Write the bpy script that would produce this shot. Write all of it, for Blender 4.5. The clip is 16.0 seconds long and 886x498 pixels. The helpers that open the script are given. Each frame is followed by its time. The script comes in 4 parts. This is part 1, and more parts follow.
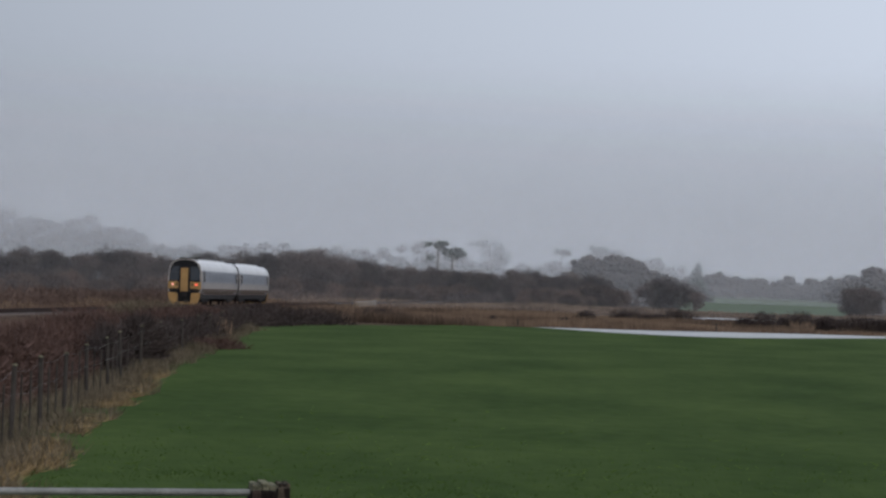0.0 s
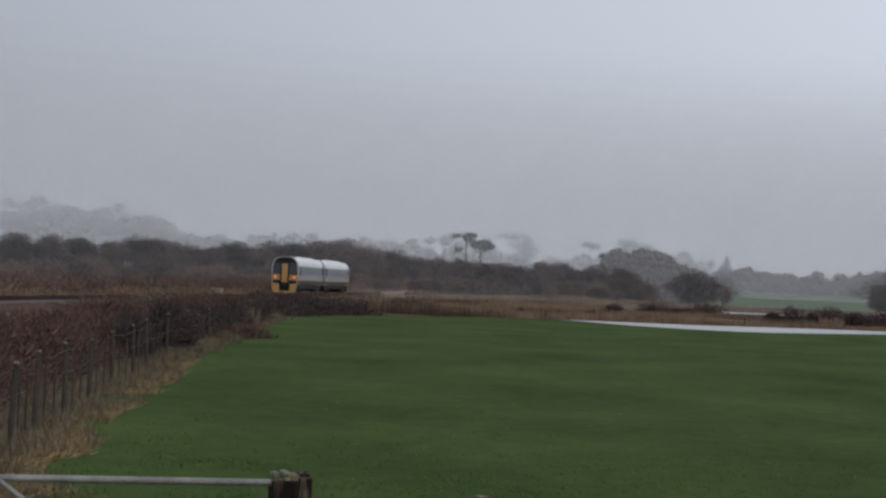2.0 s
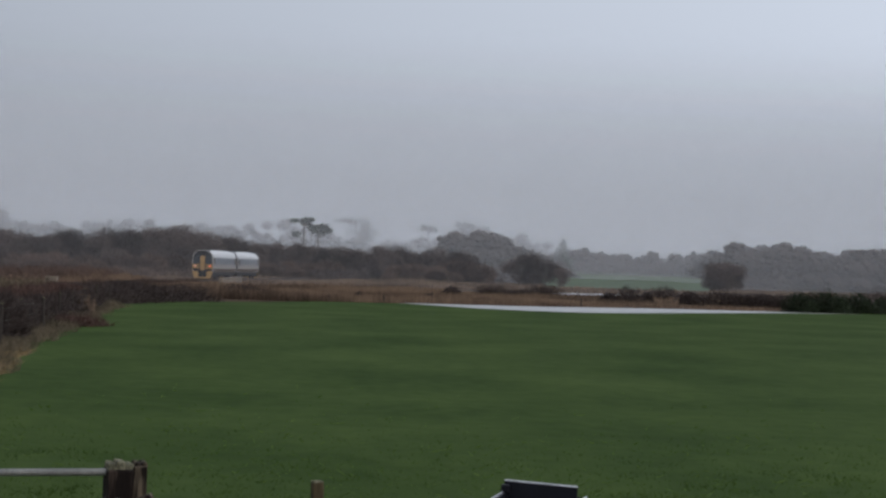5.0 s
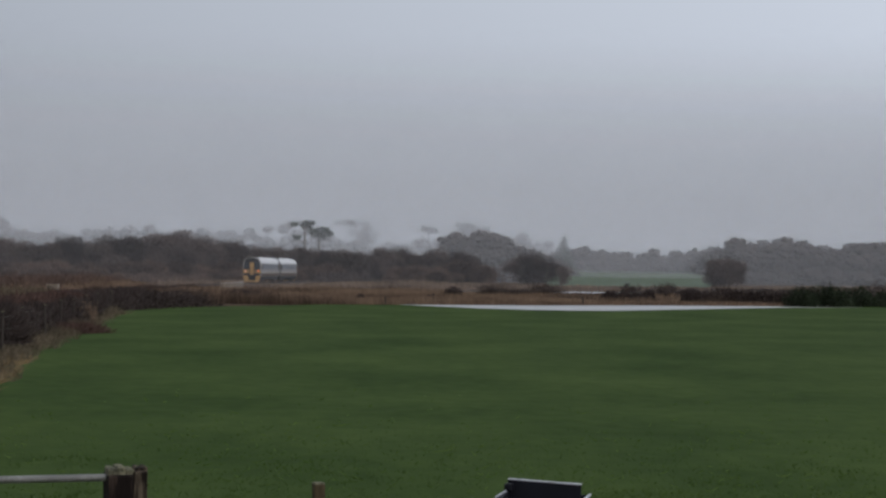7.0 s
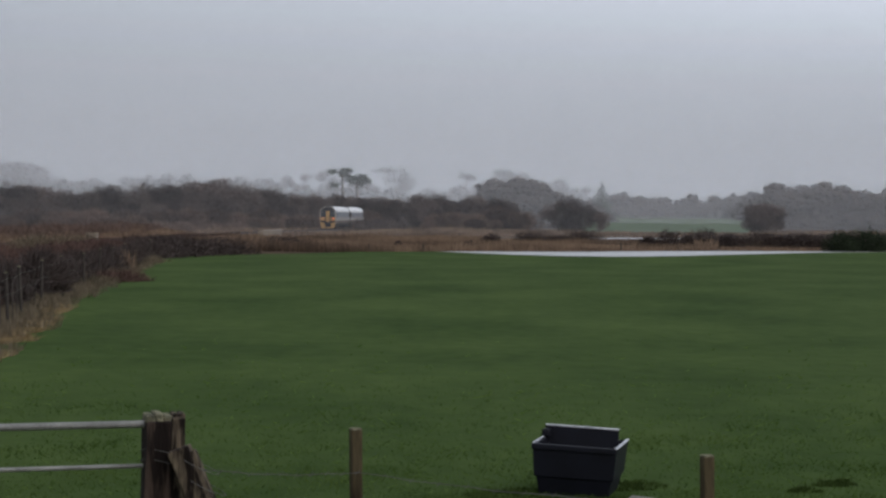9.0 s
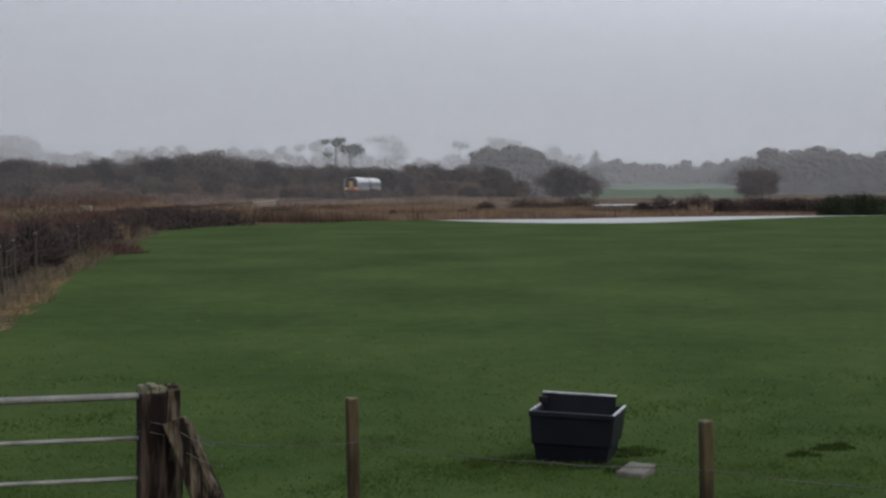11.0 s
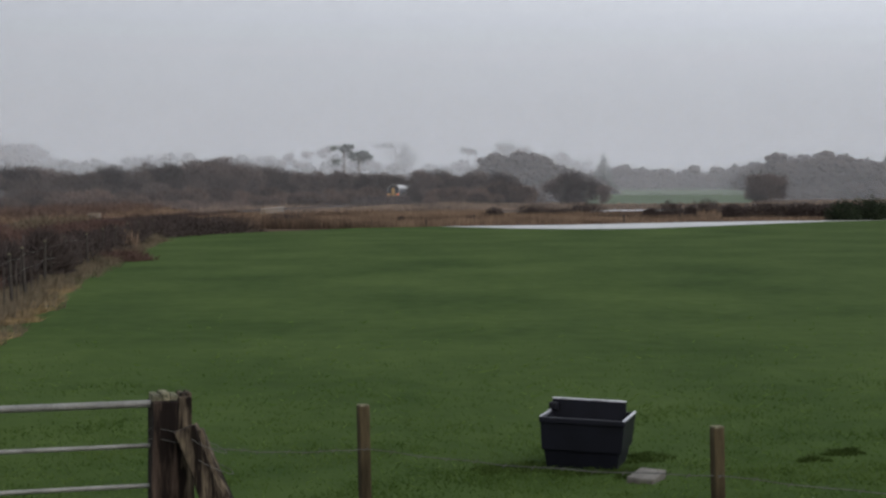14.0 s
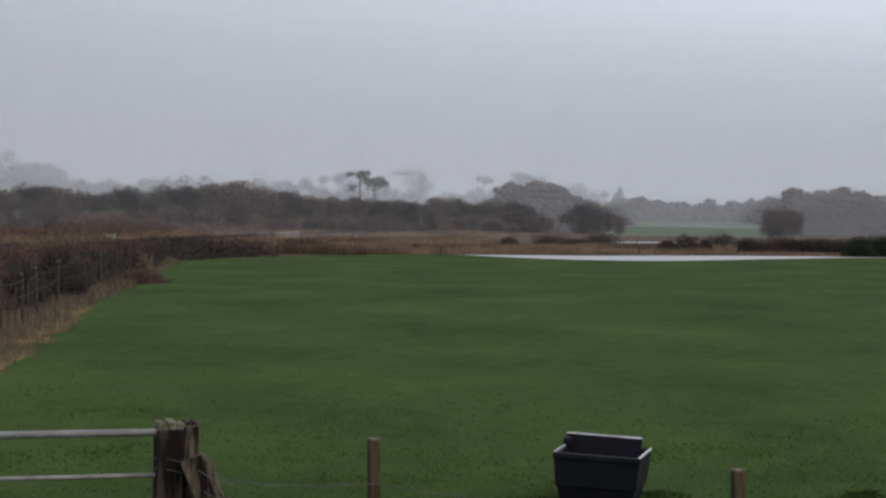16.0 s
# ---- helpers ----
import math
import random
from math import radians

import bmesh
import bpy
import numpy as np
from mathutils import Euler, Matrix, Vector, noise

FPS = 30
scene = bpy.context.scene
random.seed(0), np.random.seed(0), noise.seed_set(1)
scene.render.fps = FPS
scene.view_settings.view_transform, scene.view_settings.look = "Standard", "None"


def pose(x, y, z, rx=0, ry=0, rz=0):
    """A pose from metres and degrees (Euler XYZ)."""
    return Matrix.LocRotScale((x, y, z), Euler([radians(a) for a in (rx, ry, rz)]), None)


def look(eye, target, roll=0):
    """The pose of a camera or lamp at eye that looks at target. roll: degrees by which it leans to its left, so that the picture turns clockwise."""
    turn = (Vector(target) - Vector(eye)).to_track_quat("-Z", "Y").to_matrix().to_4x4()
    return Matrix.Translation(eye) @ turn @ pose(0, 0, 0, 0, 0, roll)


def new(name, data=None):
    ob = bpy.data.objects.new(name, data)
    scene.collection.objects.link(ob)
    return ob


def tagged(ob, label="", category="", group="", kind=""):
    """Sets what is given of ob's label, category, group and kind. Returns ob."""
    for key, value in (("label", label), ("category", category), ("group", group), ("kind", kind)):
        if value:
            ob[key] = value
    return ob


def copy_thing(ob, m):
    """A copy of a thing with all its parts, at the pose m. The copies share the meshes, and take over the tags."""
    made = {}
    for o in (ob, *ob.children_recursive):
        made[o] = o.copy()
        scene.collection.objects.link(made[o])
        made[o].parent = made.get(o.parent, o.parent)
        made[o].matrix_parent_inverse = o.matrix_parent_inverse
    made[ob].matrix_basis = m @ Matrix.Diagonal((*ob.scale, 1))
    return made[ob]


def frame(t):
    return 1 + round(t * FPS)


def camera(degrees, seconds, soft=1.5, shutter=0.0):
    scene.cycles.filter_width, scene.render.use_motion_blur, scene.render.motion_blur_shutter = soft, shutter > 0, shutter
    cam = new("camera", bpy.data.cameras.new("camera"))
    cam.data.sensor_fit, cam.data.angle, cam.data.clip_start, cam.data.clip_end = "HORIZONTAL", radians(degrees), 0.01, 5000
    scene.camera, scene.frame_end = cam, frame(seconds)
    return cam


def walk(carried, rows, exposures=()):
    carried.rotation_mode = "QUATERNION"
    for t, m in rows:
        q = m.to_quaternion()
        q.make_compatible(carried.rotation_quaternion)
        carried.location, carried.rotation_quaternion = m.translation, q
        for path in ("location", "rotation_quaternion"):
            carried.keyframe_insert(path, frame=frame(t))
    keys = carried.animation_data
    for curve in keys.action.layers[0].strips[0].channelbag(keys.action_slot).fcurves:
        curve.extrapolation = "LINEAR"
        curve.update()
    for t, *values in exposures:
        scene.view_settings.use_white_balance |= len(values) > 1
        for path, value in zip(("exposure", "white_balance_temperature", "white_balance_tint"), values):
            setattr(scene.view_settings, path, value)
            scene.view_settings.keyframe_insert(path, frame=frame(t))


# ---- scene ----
cam = camera(24.2, 16.0, soft=2.6)
PATH = [
    (0, (-0.046, -0.346, 2.439), (-0.166, 1.65, 2.479), 1.9),
    (0.5, (-0.061, -0.15, 2.422), (-0.186, 1.846, 2.432), 2.1),
    (1, (-0.042, -0.165, 2.423), (-0.186, 1.829, 2.4), 2.8),
    (1.5, (-0.037, -0.194, 2.43), (-0.198, 1.799, 2.422), 2.7),
    (2, (-0.059, -0.075, 2.416), (-0.206, 1.919, 2.447), 2.5),
    (2.5, (-0.032, -0.284, 2.433), (-0.139, 1.713, 2.487), 2.7),
    (3, (-0.025, -0.168, 2.427), (-0.111, 1.83, 2.472), 2.3),
    (3.5, (-0.019, -0.197, 2.431), (-0.068, 1.802, 2.472), 1.5),
    (4, (0.003, -0.354, 2.444), (-0.002, 1.646, 2.467), 1.4),
    (4.5, (-0.025, -0.202, 2.435), (-0.017, 1.798, 2.456), 1.8),
    (7, (-0.004, -0.082, 2.412), (0.005, 1.917, 2.434), 0.7),
    (7.5, (0.0, -0.06, 2.403), (-0.022, 1.94, 2.385), 0.5),
    (8, (0.011, -0.09, 2.409), (-0.019, 1.909, 2.38), 0.5),
    (10.5, (0.005, 0.001, 2.396), (-0.018, 2.0, 2.355), -0.1),
    (11, (0.007, 0.015, 2.396), (-0.015, 2.014, 2.336), -0.3),
    (11.5, (0.004, 0.02, 2.394), (-0.009, 2.018, 2.322), -0.4),
    (12, (-0.003, -0.011, 2.398), (-0.005, 1.988, 2.323), -0.2),
    (12.5, (0.001, -0.001, 2.4), (0.001, 1.997, 2.313), -0.0),
    (13, (0.005, 0.015, 2.396), (-0.009, 2.013, 2.308), 0.3),
    (13.5, (0.003, 0.009, 2.394), (-0.016, 2.008, 2.317), 0.2),
    (14, (-0.005, 0.0, 2.399), (-0.035, 1.999, 2.345), -0.5),
    (14.5, (-0.016, -0.003, 2.397), (-0.056, 1.996, 2.354), -0.6),
    (15, (-0.017, -0.016, 2.402), (-0.077, 1.982, 2.358), -0.6),
    (15.5, (-0.022, -0.008, 2.397), (-0.082, 1.99, 2.365), 0.0),
    (16, (-0.023, 0.288, 2.409), (-0.067, 2.287, 2.382), 0.7),
]
EXPOSURES = [(0.0, -0.12, 6450, 10), (1.0, -0.10, 6600, 10), (2.0, -0.10, 6650, 10), (3.5, -0.12, 6600, 10), (4.5, -0.14, 6500, 10), (7.0, -0.24, 6600, 10), (8.0, -0.09, 6600, 10), (10.5, 0.01, 6700, 10), (12.0, 0.17, 6800, 10), (14.0, 0.18, 6850, 10), (16.0, 0.08, 6700, 10)]
walk(cam, [(t, look(eye, target, roll)) for t, eye, target, roll in PATH],
     exposures=EXPOSURES)

# ---- world and light: an overcast, misty winter afternoon ----
world = bpy.data.worlds.new("overcast_sky")
scene.world = world
world.use_nodes = True
wn, wl = world.node_tree.nodes, world.node_tree.links
wn.clear()
w_out = wn.new("ShaderNodeOutputWorld")
w_bg = wn.new("ShaderNodeBackground")
w_sky = wn.new("ShaderNodeTexSky")
w_sky.sky_type = 'NISHITA'
w_sky.sun_disc = False
w_sky.sun_elevation, w_sky.sun_rotation = radians(28), radians(150)
w_sky.dust_density = 6.0
w_co = wn.new("ShaderNodeTexCoord")
w_map = wn.new("ShaderNodeMapping")
w_map.inputs["Scale"].default_value = (1.0, 1.0, 3.0)
w_noise = wn.new("ShaderNodeTexNoise")
w_noise.inputs["Scale"].default_value = 1.6
w_noise.inputs["Detail"].default_value = 0.0
w_ramp = wn.new("ShaderNodeValToRGB")
w_ramp.color_ramp.elements[0].position, w_ramp.color_ramp.elements[1].position = 0.25, 0.8
w_ramp.color_ramp.elements[0].color = (0.440, 0.485, 0.570, 1)
w_ramp.color_ramp.elements[1].color = (0.475, 0.520, 0.605, 1)
w_dim = wn.new("ShaderNodeMix")
w_dim.data_type = 'RGBA'
w_dim.inputs["Factor"].default_value = 0.012
wl.new(w_co.outputs["Generated"], w_map.inputs["Vector"])
wl.new(w_map.outputs["Vector"], w_noise.inputs["Vector"])
wl.new(w_noise.outputs["Fac"], w_ramp.inputs["Fac"])
wl.new(w_ramp.outputs["Color"], w_dim.inputs["A"])
wl.new(w_sky.outputs["Color"], w_dim.inputs["B"])
wl.new(w_dim.outputs["Result"], w_bg.inputs["Color"])
w_sep = wn.new("ShaderNodeSeparateXYZ")
wl.new(w_co.outputs["Generated"], w_sep.inputs["Vector"])
w_up = wn.new("ShaderNodeMapRange")  # an overcast sky is brighter overhead
w_up.interpolation_type = 'SMOOTHSTEP'
w_up.inputs["From Min"].default_value, w_up.inputs["From Max"].default_value = 0.05, 0.95
w_up.inputs["To Min"].default_value, w_up.inputs["To Max"].default_value = 1.25, 1.9
wl.new(w_sep.outputs["Z"], w_up.inputs["Value"])
w_low = wn.new("ShaderNodeMapRange")  # dimmer through the mist near the horizon
w_low.interpolation_type = 'SMOOTHSTEP'
w_low.inputs["From Min"].default_value, w_low.inputs["From Max"].default_value = -0.02, 0.14
w_low.inputs["To Min"].default_value, w_low.inputs["To Max"].default_value = 0.88, 0.98
wl.new(w_sep.outputs["Z"], w_low.inputs["Value"])
w_side = wn.new("ShaderNodeMapRange")  # and brighter towards the hidden sun
w_side.inputs["From Min"].default_value, w_side.inputs["From Max"].default_value = -0.32, 0.32
w_side.inputs["To Min"].default_value, w_side.inputs["To Max"].default_value = 0.69, 1.21
wl.new(w_sep.outputs["X"], w_side.inputs["Value"])
w_m1, w_m2 = wn.new("ShaderNodeMath"), wn.new("ShaderNodeMath")
w_m1.operation = w_m2.operation = 'MULTIPLY'
wl.new(w_up.outputs["Result"], w_m1.inputs[0])
wl.new(w_low.outputs["Result"], w_m1.inputs[1])
wl.new(w_m1.outputs[0], w_m2.inputs[0])
wl.new(w_side.outputs["Result"], w_m2.inputs[1])
wl.new(w_m2.outputs[0], w_bg.inputs["Strength"])
wl.new(w_bg.outputs["Background"], w_out.inputs["Surface"])

sun = new("sun", bpy.data.lights.new("sun", 'SUN'))
sun.data.energy, sun.data.angle, sun.data.color = 0.5, radians(60), (1.0, 0.97, 0.92)
sun.matrix_world = look((0, 0, 50), (-25, 43, 10))


# ---- materials ----
def mat(name, colour, rough=0.8, metal=0.0, spread=0.35, scale=4.0, fine=40.0, bump=0.0, tint=None, spec=0.12, per=0.0, stretch=(1, 1, 1), cut=(0.3, 0.7), thin=0.0, each=0.0, relief=0.02):
    """A surface whose colour wanders at two scales, with a fine relief; per: how far each piece or island differs."""
    m = bpy.data.materials.new(name)
    m.use_nodes = True
    n, l = m.node_tree.nodes, m.node_tree.links
    b = n["Principled BSDF"]
    b.inputs["Roughness"].default_value, b.inputs["Metallic"].default_value = rough, metal
    b.inputs["Specular IOR Level"].default_value = spec
    co, mp = n.new("ShaderNodeTexCoord"), n.new("ShaderNodeMapping")
    mp.inputs["Scale"].default_value = stretch
    big, small = n.new("ShaderNodeTexNoise"), n.new("ShaderNodeTexNoise")
    big.inputs["Scale"].default_value, small.inputs["Scale"].default_value = scale, fine
    big.inputs["Detail"].default_value, small.inputs["Detail"].default_value = 4.0, 3.0
    l.new(co.outputs["Object"], mp.inputs["Vector"])
    l.new(mp.outputs["Vector"], big.inputs["Vector"])
    l.new(mp.outputs["Vector"], small.inputs["Vector"])
    ramp = n.new("ShaderNodeValToRGB")
    lo = [c * (1 - spread) for c in colour]
    hi = [min(1.0, c * (1 + spread)) for c in (tint or colour)]
    ramp.color_ramp.elements[0].position, ramp.color_ramp.elements[1].position = cut
    ramp.color_ramp.elements[0].color, ramp.color_ramp.elements[1].color = (*lo, 1), (*hi, 1)
    add = n.new("ShaderNodeMath")
    add.operation = 'MULTIPLY_ADD'
    add.inputs[1].default_value, add.inputs[2].default_value = 0.5, -0.25
    l.new(small.outputs["Fac"], add.inputs[0])
    tot = n.new("ShaderNodeMath")
    l.new(big.outputs["Fac"], tot.inputs[0])
    l.new(add.outputs[0], tot.inputs[1])
    last = tot
    if per:
        geo = n.new("ShaderNodeNewGeometry")
        pe = n.new("ShaderNodeMath")
        pe.operation = 'MULTIPLY_ADD'
        pe.inputs[1].default_value, pe.inputs[2].default_value = per, -per / 2
        l.new(geo.outputs["Random Per Island"], pe.inputs[0])
        last = n.new("ShaderNodeMath")
        l.new(tot.outputs[0], last.inputs[0])
        l.new(pe.outputs[0], last.inputs[1])
    if each:
        info, ea, fin = n.new("ShaderNodeObjectInfo"), n.new("ShaderNodeMath"), n.new("ShaderNodeMath")
        ea.operation = 'MULTIPLY_ADD'
        ea.inputs[1].default_value, ea.inputs[2].default_value = each, -each / 2
        l.new(info.outputs["Random"], ea.inputs[0])
        l.new(last.outputs[0], fin.inputs[0])
        l.new(ea.outputs[0], fin.inputs[1])
        last = fin
    l.new(last.outputs[0], ramp.inputs["Fac"])
    l.new(ramp.outputs["Color"], b.inputs["Base Color"])
    if bump:
        bp = n.new("ShaderNodeBump")
        bp.inputs["Strength"].default_value, bp.inputs["Distance"].default_value = bump, relief
        l.new(small.outputs["Fac"], bp.inputs["Height"])
        l.new(bp.outputs["Normal"], b.inputs["Normal"])
    if thin:  # blades let light through
        tr, mx = n.new("ShaderNodeBsdfTranslucent"), n.new("ShaderNodeMixShader")
        mx.inputs["Fac"].default_value = thin
        l.new(ramp.outputs["Color"], tr.inputs["Color"])
        l.new(b.outputs[0], mx.inputs[1])
        l.new(tr.outputs[0], mx.inputs[2])
        l.new(mx.outputs[0], n["Material Output"].inputs["Surface"])
    return m


def glow(name, colour, strength):
    m = bpy.data.materials.new(name)
    m.use_nodes = True
    b = m.node_tree.nodes["Principled BSDF"]
    b.inputs["Base Color"].default_value = (*colour, 1)
    b.inputs["Emission Color"].default_value = (*colour, 1)
    b.inputs["Emission Strength"].default_value = strength
    return m


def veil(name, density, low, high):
    """Stand-in for mist haze: a thin pale sheet, lit by the sky, mostly see-through."""
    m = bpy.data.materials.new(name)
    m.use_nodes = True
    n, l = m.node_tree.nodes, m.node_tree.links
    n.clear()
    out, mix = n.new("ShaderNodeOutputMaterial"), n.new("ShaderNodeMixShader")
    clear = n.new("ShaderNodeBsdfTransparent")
    haze_bsdf = n.new("ShaderNodeBsdfDiffuse")
    haze_bsdf.inputs["Color"].default_value = (0.675, 0.70, 0.74, 1)
    haze_bsdf.inputs["Normal"].default_value = (0.0, -0.5, 0.866)
    up = n.new("ShaderNodeCombineXYZ")  # normal tipped up so the sheet takes on the sky's brightness
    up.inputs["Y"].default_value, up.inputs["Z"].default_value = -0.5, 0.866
    l.new(up.outputs["Vector"], haze_bsdf.inputs["Normal"])
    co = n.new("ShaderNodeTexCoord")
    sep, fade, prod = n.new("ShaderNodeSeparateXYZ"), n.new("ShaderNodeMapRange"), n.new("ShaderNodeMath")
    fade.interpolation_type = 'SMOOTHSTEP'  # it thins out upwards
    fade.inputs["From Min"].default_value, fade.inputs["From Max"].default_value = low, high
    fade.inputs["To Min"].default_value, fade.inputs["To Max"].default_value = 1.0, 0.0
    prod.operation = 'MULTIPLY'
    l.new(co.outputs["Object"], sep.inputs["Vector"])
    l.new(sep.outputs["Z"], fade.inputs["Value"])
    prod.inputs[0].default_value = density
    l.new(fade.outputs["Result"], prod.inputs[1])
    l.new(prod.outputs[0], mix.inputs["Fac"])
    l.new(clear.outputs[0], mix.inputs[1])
    l.new(haze_bsdf.outputs[0], mix.inputs[2])
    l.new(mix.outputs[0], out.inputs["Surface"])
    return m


M_GRASS = mat("pasture_grass", (0.0312, 0.0568, 0.0146), 0.95, spread=0.16, scale=0.22, fine=2.2, bump=0.7, relief=0.05, tint=(0.0445, 0.0680, 0.0187), spec=0.02, stretch=(1, 0.55, 1))
M_BLADE = mat("grass_blade", (0.056, 0.099, 0.024), 0.9, spread=0.22, scale=0.5, fine=9.0, tint=(0.070, 0.105, 0.029), spec=0.0, per=0.3, thin=0.5)
M_TUFT = mat("grass_tuft", (0.088, 0.142, 0.040), 0.95, spread=0.08, scale=0.22, fine=3.0, tint=(0.104, 0.150, 0.046), spec=0.0, per=0.2, thin=0.5)
M_MARSH = mat("marsh_ground", (0.068, 0.050, 0.039), 0.95, spread=0.35, scale=0.08, fine=3.0, tint=(0.084, 0.061, 0.045), spec=0.0)
M_PALEFIELD = mat("far_pasture", (0.072, 0.098, 0.058), 0.95, spread=0.15, scale=0.02, fine=0.4, spec=0.1)
M_REED = mat("dead_reed", (0.125, 0.090, 0.068), 0.95, spread=0.35, scale=0.09, fine=0.6, tint=(0.215, 0.150, 0.103), spec=0.0, per=0.2, thin=0.4, stretch=(1, 0.35, 1))
M_RANK = mat("rank_grass", (0.115, 0.098, 0.068), 0.95, spread=0.35, scale=0.5, fine=5.0, tint=(0.13, 0.105, 0.075), spec=0.0, per=0.5)
M_STRAW = mat("dead_grass", (0.23, 0.158, 0.082), 0.95, spread=0.4, scale=0.8, fine=5.0, tint=(0.31, 0.222, 0.118), spec=0.05, per=0.5)
M_TWIG = mat("hedge_twig", (0.072, 0.045, 0.038), 0.8, spread=0.25, scale=0.35, fine=5.0, tint=(0.092, 0.056, 0.046), spec=0.08, per=0.25)
M_THORN = mat("dark_thorn", (0.048, 0.037, 0.034), 0.85, spread=0.35, scale=0.6, fine=5.0, spec=0.15, per=0.25)
M_CROWN = mat("bare_twigs", (0.068, 0.055, 0.052), 0.9, spread=0.4, scale=0.12, fine=2.0, tint=(0.078, 0.060, 0.055), spec=0.1, per=0.3, each=0.7)
M_FAR = mat("far_twigs", (0.056, 0.048, 0.045), 0.95, spread=0.2, scale=0.1, fine=1.2, tint=(0.064, 0.053, 0.049), spec=0.0, per=0.08)
M_CARR = mat("willow_scrub", (0.090, 0.065, 0.055), 0.9, spread=0.3, scale=0.15, fine=2.0, tint=(0.106, 0.073, 0.060), spec=0.05, per=0.3, each=0.6)
M_GORSE = mat("gorse", (0.022, 0.031, 0.016), 0.8, spread=0.4, scale=0.8, fine=7.0, spec=0.15, per=0.5)
M_NEEDLE = mat("conifer_needles", (0.030, 0.045, 0.028), 0.8, spread=0.3, scale=0.4, fine=4.0, spec=0.15, per=0.4)
M_BARK = mat("bark", (0.10, 0.082, 0.068), 0.9, spread=0.35, scale=2.0, fine=18.0, bump=0.5)
M_GALV = mat("galvanised_steel", (0.19, 0.19, 0.18), 0.6, 0.35, spread=0.3, scale=6.0, fine=60.0, bump=0.1)
M_WIRE = mat("fence_wire", (0.115, 0.112, 0.106), 0.7, 0.2, spread=0.3, scale=3.0)
M_OLDWOOD = mat("weathered_oak", (0.022, 0.016, 0.013), 0.95, spread=0.5, scale=16.0, fine=60.0, bump=0.8, tint=(0.125, 0.100, 0.070), stretch=(1, 1, 0.14), cut=(0.42, 0.74))
M_OLDDARK = mat("wet_dark_oak", (0.020, 0.014, 0.012), 0.9, spread=0.5, scale=14.0, fine=60.0, bump=0.8, tint=(0.060, 0.043, 0.034), stretch=(1, 1, 0.14), cut=(0.5, 0.8))
M_LICHEN = mat("lichen_wood", (0.085, 0.085, 0.06), 0.95, spread=0.5, scale=18.0, fine=90.0, bump=0.8, tint=(0.16, 0.15, 0.10))
M_STAKE = mat("tanalised_stake", (0.046, 0.036, 0.021), 0.95, spread=0.4, scale=9.0, fine=50.0, bump=0.5, tint=(0.082, 0.064, 0.036), stretch=(1, 1, 0.2), cut=(0.3, 0.85))
M_GREYPOST = mat("grey_post", (0.052, 0.045, 0.040), 0.9, spread=0.4, scale=6.0, fine=50.0, bump=0.5, stretch=(1, 1, 0.2))
M_TROUGH = mat("black_plastic", (0.0045, 0.005, 0.009), 0.5, spread=0.3, scale=4.0, fine=40.0, spec=0.18)
M_RIM = mat("pale_plastic_rim", (0.40, 0.41, 0.44), 0.5, spread=0.35, scale=9.0, fine=60.0)
M_SLAB = mat("concrete_slab", (0.122, 0.115, 0.102), 0.9, spread=0.3, scale=8.0, fine=60.0, bump=0.5)
M_MUD = mat("wet_mud", (0.020, 0.023, 0.012), 0.9, spread=0.4, scale=5.0, fine=30.0, bump=0.8)
M_BANK = mat("bank_turf", (0.060, 0.043, 0.034), 0.95, spread=0.35, scale=0.4, fine=6.0, bump=0.8, tint=(0.078, 0.056, 0.042), spec=0.0)
M_BALLAST = mat("ballast", (0.095, 0.078, 0.070), 0.95, spread=0.3, scale=1.2, fine=14.0, bump=1.0, tint=(0.11, 0.090, 0.080), spec=0.0)
M_RUST = mat("rusty_rail", (0.030, 0.018, 0.015), 0.7, 0.3, spread=0.35, scale=2.0, fine=20.0)
M_SLEEPER = mat("sleeper", (0.075, 0.066, 0.060), 0.95, spread=0.3, scale=4.0, fine=30.0)
M_PARAPET = mat("pale_concrete", (0.25, 0.21, 0.17), 0.9, spread=0.25, scale=1.0, fine=12.0, bump=0.4)
M_ROOF = mat("railcar_roof", (0.56, 0.56, 0.56), 0.5, spread=0.08, scale=0.8, fine=12.0, spec=0.4)
M_SIDE = mat("railcar_side", (0.30, 0.275, 0.255), 0.5, spread=0.10, scale=0.6, fine=10.0, spec=0.5)
M_SKIRT = mat("railcar_skirt", (0.030, 0.028, 0.028), 0.8, spread=0.35, scale=1.5, fine=14.0)
M_BLACK = mat("black_surround", (0.012, 0.012, 0.014), 0.4, spread=0.2, scale=2.0, fine=20.0)
M_YELLOW = mat("warning_yellow", (0.32, 0.195, 0.080), 0.5, spread=0.14, scale=2.0, fine=20.0)
M_GLASS = mat("tinted_window", (0.020, 0.024, 0.030), 0.08, spread=0.2, scale=1.0, fine=6.0, spec=0.8)
# tinted glass band, the grey of the sky it reflects put into its colour
M_BAND = mat("grey_window_band", (0.19, 0.205, 0.235), 0.35, spread=0.12, scale=1.0, fine=9.0, spec=0.6)
M_GRIME = mat("brake_dust_panel", (0.115, 0.088, 0.072), 0.8, spread=0.25, scale=0.8, fine=10.0)
M_TUSSOCK = mat("dark_tussock", (0.042, 0.066, 0.018), 0.95, spread=0.3, scale=3.0, fine=20.0, spec=0.0, per=0.3, thin=0.4)
# reflected sky's grey put into the pane colour; the doors share it
M_PANE = mat("sky_grey_pane", (0.15, 0.165, 0.19), 0.3, spread=0.12, scale=1.0, fine=6.0, spec=0.4)
M_LAMP = glow("red_tail_lamp", (1.0, 0.10, 0.06), 1.6)
